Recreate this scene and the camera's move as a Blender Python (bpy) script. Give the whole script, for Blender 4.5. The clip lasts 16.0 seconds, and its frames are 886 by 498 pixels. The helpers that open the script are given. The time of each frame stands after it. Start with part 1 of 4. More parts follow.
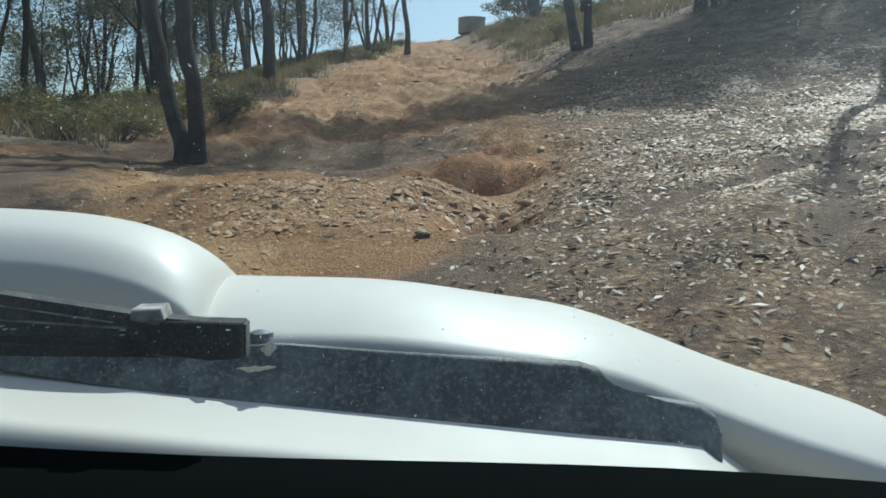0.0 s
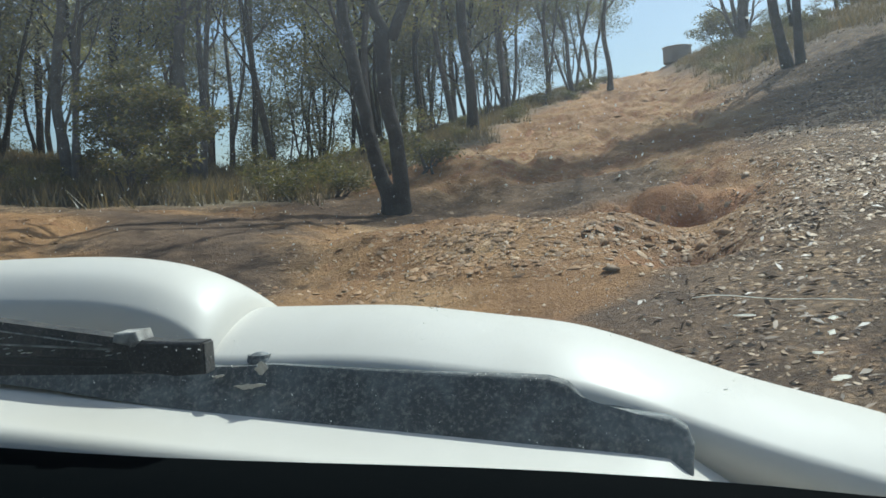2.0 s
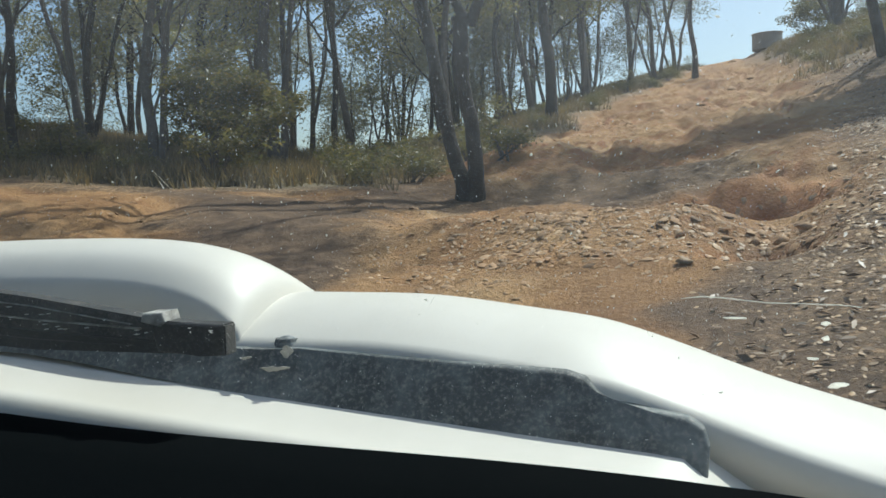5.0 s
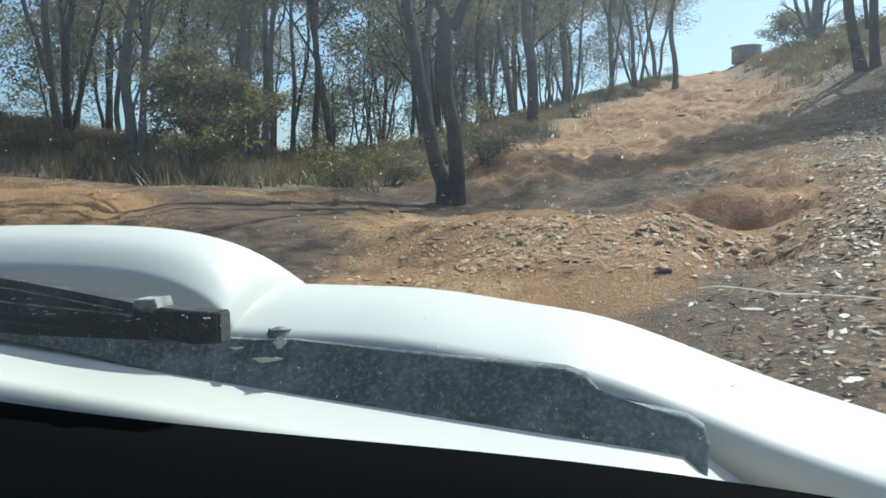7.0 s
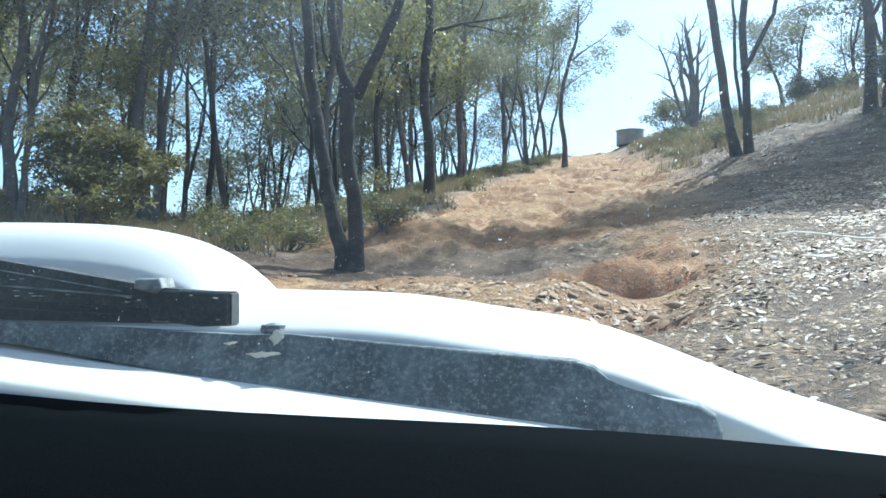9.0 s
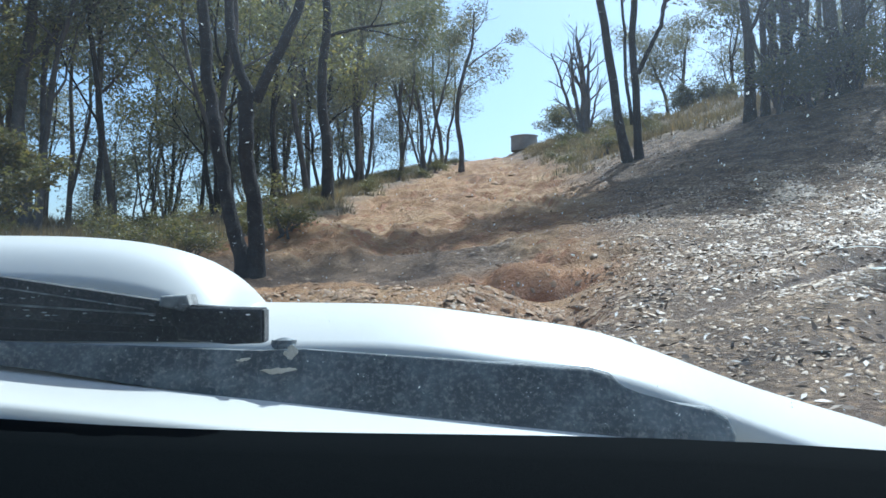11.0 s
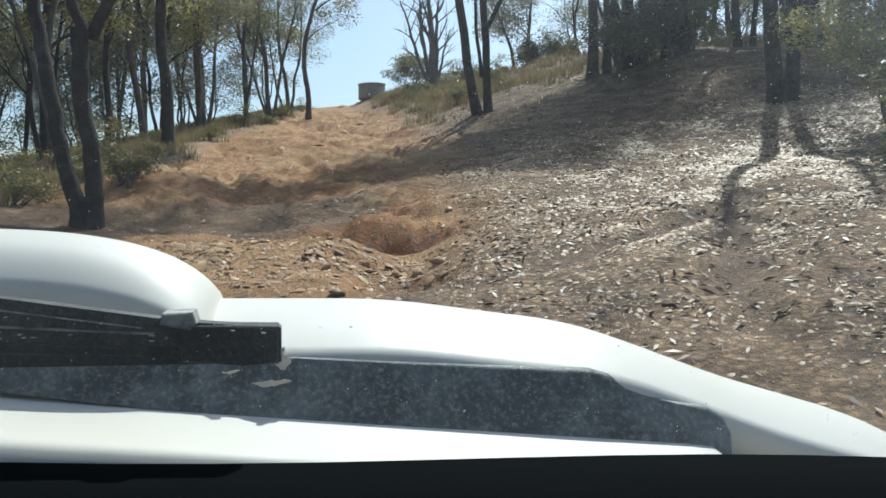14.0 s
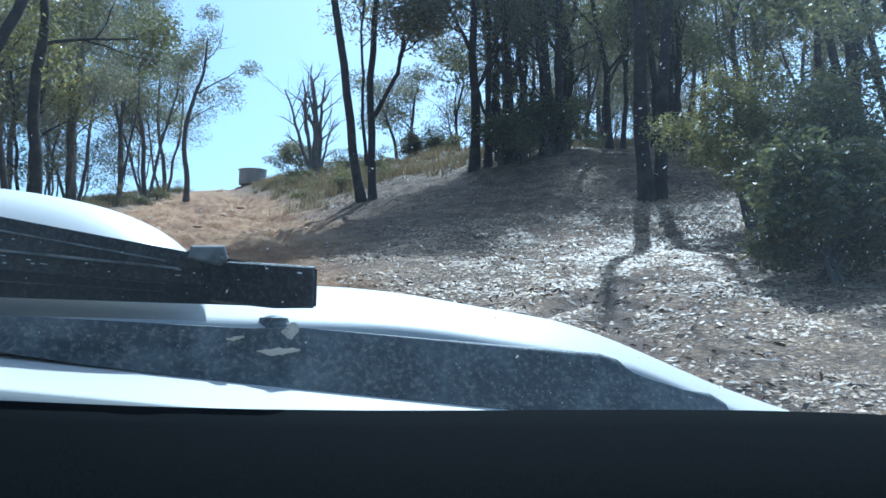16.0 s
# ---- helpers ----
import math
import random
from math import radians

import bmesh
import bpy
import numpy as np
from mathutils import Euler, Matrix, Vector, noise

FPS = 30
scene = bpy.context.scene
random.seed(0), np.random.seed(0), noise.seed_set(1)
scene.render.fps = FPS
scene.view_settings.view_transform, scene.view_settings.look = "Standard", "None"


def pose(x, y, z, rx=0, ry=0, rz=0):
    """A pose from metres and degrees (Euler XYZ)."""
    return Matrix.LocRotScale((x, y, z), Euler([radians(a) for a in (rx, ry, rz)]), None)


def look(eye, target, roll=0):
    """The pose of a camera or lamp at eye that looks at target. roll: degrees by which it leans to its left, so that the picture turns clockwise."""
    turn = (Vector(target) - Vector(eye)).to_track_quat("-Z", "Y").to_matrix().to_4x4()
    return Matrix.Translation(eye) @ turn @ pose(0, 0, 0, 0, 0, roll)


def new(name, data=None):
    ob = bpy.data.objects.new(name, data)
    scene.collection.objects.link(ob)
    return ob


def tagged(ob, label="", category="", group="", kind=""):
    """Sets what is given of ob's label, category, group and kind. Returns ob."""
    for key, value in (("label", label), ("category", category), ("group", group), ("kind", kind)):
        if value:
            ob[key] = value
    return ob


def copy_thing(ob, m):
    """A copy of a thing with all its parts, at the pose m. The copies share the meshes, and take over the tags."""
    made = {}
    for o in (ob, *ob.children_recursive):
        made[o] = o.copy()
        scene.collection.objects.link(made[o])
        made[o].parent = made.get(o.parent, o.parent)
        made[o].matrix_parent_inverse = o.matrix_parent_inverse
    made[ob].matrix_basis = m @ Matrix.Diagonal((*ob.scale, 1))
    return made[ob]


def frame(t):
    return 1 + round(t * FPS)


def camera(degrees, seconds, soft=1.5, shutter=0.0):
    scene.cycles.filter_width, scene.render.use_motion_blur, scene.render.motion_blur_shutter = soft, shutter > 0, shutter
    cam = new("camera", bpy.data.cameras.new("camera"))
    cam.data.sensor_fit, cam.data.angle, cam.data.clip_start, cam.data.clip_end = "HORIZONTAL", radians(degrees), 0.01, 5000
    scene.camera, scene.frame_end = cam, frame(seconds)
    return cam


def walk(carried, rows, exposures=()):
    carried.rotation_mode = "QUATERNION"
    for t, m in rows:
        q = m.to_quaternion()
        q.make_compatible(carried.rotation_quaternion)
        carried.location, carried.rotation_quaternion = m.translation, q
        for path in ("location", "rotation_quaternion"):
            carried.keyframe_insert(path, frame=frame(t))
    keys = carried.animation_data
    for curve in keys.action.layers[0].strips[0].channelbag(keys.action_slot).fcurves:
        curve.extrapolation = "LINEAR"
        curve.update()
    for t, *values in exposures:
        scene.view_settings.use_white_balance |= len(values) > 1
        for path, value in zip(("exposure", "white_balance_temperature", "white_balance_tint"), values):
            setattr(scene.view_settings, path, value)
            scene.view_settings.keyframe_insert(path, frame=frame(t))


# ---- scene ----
cam = camera(55.3, 16.0, soft=1.6)
PATH = [
    (0, pose(-0.0009, 0.0405, 1.6632, 84.33, 0.19, -0.33)),
    (0.5, pose(0.0415, 0.0228, 1.6352, 86.66, 0.54, 2.72)),
    (1, pose(0.0844, 0.0124, 1.6109, 87.87, 0.14, 5.87)),
    (1.5, pose(0.1360, 0.0142, 1.6208, 88.17, 1.73, 9.58)),
    (2, pose(0.1997, 0.0198, 1.6437, 87.68, 4.21, 13.98)),
    (2.5, pose(0.2195, 0.0240, 1.6422, 87.11, 1.70, 15.76)),
    (3, pose(0.2294, 0.0257, 1.6338, 87.54, 2.62, 17.53)),
    (3.5, pose(0.2426, 0.0287, 1.6313, 87.79, 3.34, 18.84)),
    (4, pose(0.2443, 0.0294, 1.6441, 87.29, 3.25, 19.00)),
    (6.5, pose(0.2389, 0.0269, 1.6450, 86.86, 1.95, 18.70)),
    (7, pose(0.2240, 0.0317, 1.6348, 87.32, 1.67, 17.78)),
    (7.5, pose(0.2029, 0.0217, 1.6154, 88.83, 2.08, 15.96)),
    (8, pose(0.1761, 0.0206, 1.6072, 89.64, 1.81, 14.14)),
    (8.5, pose(0.1516, 0.0195, 1.5844, 90.93, 1.64, 12.02)),
    (9, pose(0.1298, 0.0150, 1.5720, 92.03, 0.51, 10.48)),
    (11.5, pose(0.0151, 0.0003, 1.5811, 92.16, 1.01, 1.77)),
    (12, pose(-0.0015, 0.0072, 1.5814, 92.02, 0.49, 0.15)),
    (12.5, pose(-0.0307, 0.0141, 1.5910, 91.25, 0.68, -2.15)),
    (13, pose(-0.0687, 0.0405, 1.6336, 89.24, -0.69, -4.78)),
    (13.5, pose(-0.0778, 0.0369, 1.6201, 88.73, 0.22, -5.79)),
    (14, pose(-0.0864, 0.0419, 1.6224, 88.56, 1.02, -6.98)),
    (14.5, pose(-0.1079, 0.0531, 1.6149, 89.15, -0.27, -8.71)),
    (15, pose(-0.1415, 0.0678, 1.5947, 89.78, 1.71, -10.98)),
    (15.5, pose(-0.1599, 0.0785, 1.5860, 91.05, 1.60, -12.69)),
    (16, pose(-0.1813, 0.0860, 1.5352, 94.64, -0.12, -15.28)),
]

EXPOSURES = [(0, -0.38, 5430, -4), (1, 0.09, 5430, -4), (2, -0.31, 5630, -3), (2.5, -0.20, 5730, -2), (3.5, -0.29, 5880, -1), (6.5, -0.02, 5680, -2),
             (7.5, 0.15, 5200, -3), (8, 0.37, 5150, -4), (9, 0.72, 4950, -5), (11.5, -0.06, 4950, 0), (12.5, -0.27, 5100, 0), (13, 0.15, 5650, 0),
             (14, -0.05, 5700, 0), (14.5, 0.29, 5650, 0), (15, 0.62, 5050, -3), (15.5, 0.63, 4800, -5), (16, 0.17, 4500, -3)]
walk(cam, PATH, EXPOSURES)

# ---------------------------------------------------------------- world and sun
SUN_AZ, SUN_EL = 29.0, 52.0
world = bpy.data.worlds.new("sky")
scene.world = world
world.use_nodes = True
wn = world.node_tree.nodes
sky = wn.new("ShaderNodeTexSky")
sky.sky_type, sky.sun_disc = "NISHITA", False
sky.sun_elevation, sky.sun_rotation = radians(SUN_EL), radians(SUN_AZ)
sky.air_density, sky.dust_density, sky.ozone_density = 1.0, 2.2, 1.0
wn["Background"].inputs["Strength"].default_value = 0.138
world.node_tree.links.new(sky.outputs[0], wn["Background"].inputs["Color"])

sun_data = bpy.data.lights.new("sun", "SUN")
sun_data.energy, sun_data.angle, sun_data.color = 4.8, radians(0.6), (1.0, 0.94, 0.86)
sun = new("sun", sun_data)
_a, _e = radians(SUN_AZ), radians(SUN_EL)
SUN_DIR = Vector((math.sin(_a) * math.cos(_e), math.cos(_a) * math.cos(_e), math.sin(_e)))
sun.matrix_world = look(SUN_DIR * 80, (0, 0, 0))


# ---------------------------------------------------------------- materials
def mat(name):
    m = bpy.data.materials.new(name)
    m.use_nodes = True
    return m, m.node_tree.nodes, m.node_tree.links, m.node_tree.nodes["Principled BSDF"]


def tex_noise(nodes, links, scale, detail=4.0, rough=0.55, coords="Object"):
    tc = nodes.new("ShaderNodeTexCoord")
    n = nodes.new("ShaderNodeTexNoise")
    n.inputs["Scale"].default_value = scale
    n.inputs["Detail"].default_value = detail
    n.inputs["Roughness"].default_value = rough
    links.new(tc.outputs[coords], n.inputs["Vector"])
    return n


def ramp(nodes, links, source, stops):
    r = nodes.new("ShaderNodeValToRGB")
    while len(r.color_ramp.elements) < len(stops):
        r.color_ramp.elements.new(0.5)
    for el, (at, col) in zip(r.color_ramp.elements, stops):
        el.position, el.color = at, (*col, 1)
    links.new(source, r.inputs["Fac"])
    return r


def mix(nodes, links, fac, a, b, kind="MIX"):
    m = nodes.new("ShaderNodeMix")
    m.data_type, m.blend_type = "RGBA", kind
    for value, slot in ((fac, m.inputs[0]), (a, m.inputs[6]), (b, m.inputs[7])):
        if isinstance(value, (int, float)):
            slot.default_value = value
        elif isinstance(value, tuple):
            slot.default_value = (*value, 1)
        else:
            links.new(value, slot)
    return m.outputs[2]


def bump(nodes, links, bsdf, height, strength, dist):
    b = nodes.new("ShaderNodeBump")
    b.inputs["Strength"].default_value, b.inputs["Distance"].default_value = strength, dist
    links.new(height, b.inputs["Height"])
    links.new(b.outputs[0], bsdf.inputs["Normal"])


def speckled(name, stops, scale, rough=0.8, bump_scale=None, bump_strength=0.4, dist=0.01, metal=0.0, island=0.0):
    """A material whose colour wanders through the stops, with a second, finer grain and a bump."""
    m, nodes, links, bsdf = mat(name)
    n = tex_noise(nodes, links, scale)
    col = ramp(nodes, links, n.outputs["Fac"], stops).outputs[0]
    fine = tex_noise(nodes, links, (bump_scale or scale * 8), 5.0, 0.65)
    col = mix(nodes, links, 0.35, col, ramp(nodes, links, fine.outputs["Fac"], [(0.25, (0.35, 0.35, 0.35)), (0.75, (1.25, 1.25, 1.25))]).outputs[0], "MULTIPLY")
    if island:
        g = nodes.new("ShaderNodeNewGeometry")
        tint = ramp(nodes, links, g.outputs["Random Per Island"], [(0.0, (1 - island,) * 3), (1.0, (1 + island,) * 3)]).outputs[0]
        col = mix(nodes, links, 1.0, col, tint, "MULTIPLY")
        info = nodes.new("ShaderNodeObjectInfo")
        each = ramp(nodes, links, info.outputs["Random"], [(0.0, (0.75, 0.73, 0.7)), (1.0, (1.1, 1.08, 1.05))]).outputs[0]
        col = mix(nodes, links, 1.0, col, each, "MULTIPLY")
    links.new(col, bsdf.inputs["Base Color"])
    bsdf.inputs["Roughness"].default_value, bsdf.inputs["Metallic"].default_value = rough, metal
    bump(nodes, links, bsdf, fine.outputs["Fac"], bump_strength, dist)
    return m


def leaf_material(name, dark, light, through_col):
    """Eucalypt leaves: varied from leaf to leaf, a little glossy, letting some light through."""
    m, nodes, links, bsdf = mat(name)
    g = nodes.new("ShaderNodeNewGeometry")
    n = tex_noise(nodes, links, 0.9, 2.0)
    mixed = mix(nodes, links, n.outputs["Fac"], dark, light)
    tint = ramp(nodes, links, g.outputs["Random Per Island"], [(0.0, (0.6, 0.6, 0.62)), (0.8, (1.15, 1.12, 1.0)), (1.0, (1.7, 1.35, 0.9))]).outputs[0]
    col = mix(nodes, links, 1.0, mixed, tint, "MULTIPLY")
    links.new(col, bsdf.inputs["Base Color"])
    bsdf.inputs["Roughness"].default_value = 0.45
    tr = nodes.new("ShaderNodeBsdfTranslucent")
    tcol = mix(nodes, links, 1.0, col, through_col, "MULTIPLY")
    links.new(tcol, tr.inputs["Color"])
    ms = nodes.new("ShaderNodeMixShader")
    ms.inputs[0].default_value = 0.46
    links.new(bsdf.outputs[0], ms.inputs[1])
    links.new(tr.outputs[0], ms.inputs[2])
    links.new(ms.outputs[0], nodes["Material Output"].inputs["Surface"])
    return m


BARK = speckled("dark_bark", [(0.2, (0.022, 0.018, 0.016)), (0.55, (0.055, 0.045, 0.038)), (0.85, (0.12, 0.10, 0.083))], 4.0, 0.92, 26.0, 1.0, 0.05)
BARK_GREY = speckled("grey_bark", [(0.2, (0.07, 0.06, 0.052)), (0.6, (0.16, 0.135, 0.115)), (0.85, (0.28, 0.24, 0.2))], 2.5, 0.9, 20.0, 0.8, 0.02)
DEADWOOD = speckled("dead_wood", [(0.2, (0.13, 0.11, 0.095)), (0.8, (0.3, 0.26, 0.22))], 3.0, 0.9, 20.0, 0.6, 0.01)
LEAF_GREEN = leaf_material("gum_leaves", (0.085, 0.094, 0.06), (0.235, 0.24, 0.145), (1.4, 1.4, 0.95))
LEAF_OLIVE = leaf_material("yellow_green_gum_leaves", (0.125, 0.13, 0.07), (0.34, 0.33, 0.165), (1.45, 1.4, 0.9))
LEAF_GREY = leaf_material("grey_gum_leaves", (0.12, 0.122, 0.1), (0.27, 0.27, 0.205), (1.45, 1.42, 1.05))
LEAF_BUSH = leaf_material("shrub_leaves", (0.085, 0.085, 0.05), (0.21, 0.19, 0.11), (1.4, 1.4, 0.8))
STONE = speckled("scree_stone", [(0.2, (0.27, 0.165, 0.09)), (0.5, (0.48, 0.325, 0.185)), (0.8, (0.66, 0.475, 0.295))], 4.0, 0.5, 60.0, 0.35, 0.006, island=0.32)
STONE.node_tree.nodes["Principled BSDF"].inputs["Specular IOR Level"].default_value = 0.25
CLAY_STONE = speckled("clay_stone", [(0.2, (0.34, 0.18, 0.08)), (0.5, (0.50, 0.30, 0.15)), (0.8, (0.64, 0.44, 0.27))], 4.0, 0.8, 60.0, 0.4, 0.006, island=0.35)
LITTER = speckled("leaf_litter", [(0.2, (0.12, 0.072, 0.04)), (0.5, (0.28, 0.185, 0.11)), (0.8, (0.48, 0.365, 0.24))], 3.0, 0.5, 40.0, 0.2, 0.002, island=0.5)
GRASS = leaf_material("dry_grass", (0.155, 0.135, 0.10), (0.29, 0.25, 0.18), (1.1, 1.0, 0.7))
CONCRETE = speckled("tank_concrete", [(0.2, (0.34, 0.3, 0.25)), (0.8, (0.52, 0.47, 0.4))], 2.0, 0.85, 25.0, 0.4, 0.02)


def ground_material():
    """Clay track, stony litter-strewn scree and dry grass, blended by the ground's own two masks."""
    m, nodes, links, bsdf = mat("hillside_earth")
    big = tex_noise(nodes, links, 0.55, 6.0, 0.6)
    mid = tex_noise(nodes, links, 3.2, 6.0, 0.6)
    fine = tex_noise(nodes, links, 26.0, 6.0, 0.7)
    clay = ramp(nodes, links, big.outputs["Fac"], [(0.25, (0.25, 0.115, 0.042)), (0.5, (0.43, 0.23, 0.088)), (0.75, (0.60, 0.385, 0.185))]).outputs[0]
    clay = mix(nodes, links, 0.5, clay, ramp(nodes, links, mid.outputs["Fac"], [(0.3, (0.6, 0.55, 0.5)), (0.7, (1.2, 1.18, 1.1))]).outputs[0], "MULTIPLY")
    scree = ramp(nodes, links, mid.outputs["Fac"], [(0.3, (0.16, 0.10, 0.052)), (0.5, (0.32, 0.215, 0.12)), (0.72, (0.48, 0.345, 0.21))]).outputs[0]
    grass = ramp(nodes, links, mid.outputs["Fac"], [(0.3, (0.12, 0.10, 0.055)), (0.5, (0.21, 0.165, 0.095)), (0.75, (0.33, 0.265, 0.16))]).outputs[0]
    v = nodes.new("ShaderNodeTexVoronoi")
    v.inputs["Scale"].default_value = 15.0
    tc = nodes.new("ShaderNodeTexCoord")
    links.new(tc.outputs["Object"], v.inputs["Vector"])
    chips = ramp(nodes, links, v.outputs["Distance"], [(0.15, (1.4, 1.38, 1.35)), (0.5, (0.5, 0.47, 0.44))]).outputs[0]
    scree = mix(nodes, links, 0.8, scree, chips, "MULTIPLY")
    scree = mix(nodes, links, 0.85, scree, ramp(nodes, links, big.outputs["Fac"], [(0.36, (0.6, 0.5, 0.4)), (0.56, (1.2, 1.1, 0.97))]).outputs[0], "MULTIPLY")
    geo = nodes.new("ShaderNodeNewGeometry")
    tilt = nodes.new("ShaderNodeSeparateXYZ")
    links.new(geo.outputs["True Normal"], tilt.inputs[0])
    steep = ramp(nodes, links, tilt.outputs["Z"], [(0.55, (1, 1, 1)), (0.78, (0, 0, 0))]).outputs[0]
    clay = mix(nodes, links, steep, clay, (0.38, 0.17, 0.07))
    track = nodes.new("ShaderNodeAttribute")
    track.attribute_name = "track"
    green = nodes.new("ShaderNodeAttribute")
    green.attribute_name = "green"
    bare = nodes.new("ShaderNodeAttribute")
    bare.attribute_name = "bare"
    col = mix(nodes, links, track.outputs["Fac"], scree, clay)
    col = mix(nodes, links, bare.outputs["Fac"], col, ramp(nodes, links, mid.outputs["Fac"], [(0.3, (0.42, 0.16, 0.05)), (0.7, (0.62, 0.29, 0.11))]).outputs[0])
    col = mix(nodes, links, green.outputs["Fac"], col, grass)
    # dark earth colours the ruts and also paints in shade across the near track
    rut_dark = nodes.new("ShaderNodeAttribute")
    rut_dark.attribute_name = "rut_dark"
    col = mix(nodes, links, rut_dark.outputs["Fac"], col, ramp(nodes, links, mid.outputs["Fac"], [(0.3, (0.11, 0.065, 0.035)), (0.7, (0.24, 0.145, 0.08))]).outputs[0])
    col = mix(nodes, links, 0.5, col, ramp(nodes, links, fine.outputs["Fac"], [(0.25, (0.45, 0.45, 0.45)), (0.75, (1.3, 1.3, 1.3))]).outputs[0], "MULTIPLY")
    links.new(col, bsdf.inputs["Base Color"])
    bsdf.inputs["Roughness"].default_value = 0.85
    h = nodes.new("ShaderNodeMath")
    h.operation = "MULTIPLY_ADD"
    h.inputs[1].default_value = 0.6
    links.new(fine.outputs["Fac"], h.inputs[0])
    links.new(mid.outputs["Fac"], h.inputs[2])
    bump(nodes, links, bsdf, h.outputs[0], 0.9, 0.09)
    return m


EARTH = ground_material()


def paint_material():
    m, nodes, links, bsdf = mat("white_car_paint")
    dust = tex_noise(nodes, links, 5.0, 6.0, 0.65)
    col = ramp(nodes, links, dust.outputs["Fac"], [(0.3, (0.64, 0.60, 0.52)), (0.65, (0.72, 0.68, 0.60))]).outputs[0]
    links.new(col, bsdf.inputs["Base Color"])
    links.new(ramp(nodes, links, dust.outputs["Fac"], [(0.3, (0.62,) * 3), (0.7, (0.48,) * 3)]).outputs[0], bsdf.inputs["Roughness"])
    bsdf.inputs["Coat Weight"].default_value, bsdf.inputs["Coat Roughness"].default_value = 0.15, 0.22
    return m


def dusty_black(name, base, rough, dust_amount, scale=14.0):
    """Black plastic or rubber with a mottled coat of dust."""
    m, nodes, links, bsdf = mat(name)
    a = tex_noise(nodes, links, scale, 6.0, 0.7)
    b = tex_noise(nodes, links, scale * 16, 5.0, 0.75)
    dust = ramp(nodes, links, a.outputs["Fac"], [(0.4, (0, 0, 0)), (0.7, (dust_amount,) * 3)]).outputs[0]
    fleck = ramp(nodes, links, b.outputs["Fac"], [(0.5, (0, 0, 0)), (0.72, (dust_amount,) * 3)]).outputs[0]
    col = mix(nodes, links, dust, base, tuple(min(1.0, 3.2 * c + 0.08) for c in base) if dust_amount > 0.8 else (0.24, 0.21, 0.17))
    col = mix(nodes, links, fleck, col, (0.34, 0.31, 0.27))
    links.new(col, bsdf.inputs["Base Color"])
    bsdf.inputs["Roughness"].default_value = rough
    bump(nodes, links, bsdf, b.outputs["Fac"], 0.3, 0.002)
    return m


PAINT = paint_material()
BLACK_PLASTIC = dusty_black("dusty_black_plastic", (0.06, 0.068, 0.066), 0.6, 0.85, 16.0)
GREY_PLASTIC = dusty_black("grey_plastic", (0.11, 0.12, 0.12), 0.6, 0.9)
RUBBER = dusty_black("wiper_rubber", (0.008, 0.009, 0.010), 0.5, 0.15, 30.0)
SPOILER = dusty_black("scuffed_wiper_spoiler", (0.02, 0.022, 0.024), 0.45, 0.4, 40.0)
DASH = dusty_black("dark_dashboard_vinyl", (0.002, 0.003, 0.0035), 0.9, 0.002, 30.0)
DASH.node_tree.nodes["Principled BSDF"].inputs["Specular IOR Level"].default_value = 0.02
CLIP = dusty_black("sun_bleached_grey_plastic", (0.2, 0.19, 0.17), 0.6, 0.9, 60.0)
TYRE = dusty_black("tyre_rubber", (0.02, 0.02, 0.02), 0.8, 0.5, 8.0)
STEEL = speckled("rim_steel", [(0.2, (0.35, 0.35, 0.36)), (0.8, (0.6, 0.6, 0.6))], 8.0, 0.35, 60.0, 0.1, 0.002, metal=0.9)
SCRAP = speckled("pale_leaf_scrap", [(0.2, (0.45, 0.42, 0.36)), (0.8, (0.7, 0.67, 0.6))], 60.0, 0.6, 300.0, 0.2, 0.001)
LINING = speckled("grey_roof_lining", [(0.2, (0.28, 0.27, 0.26)), (0.8, (0.36, 0.35, 0.34))], 30.0, 0.95, 200.0, 0.2, 0.001)


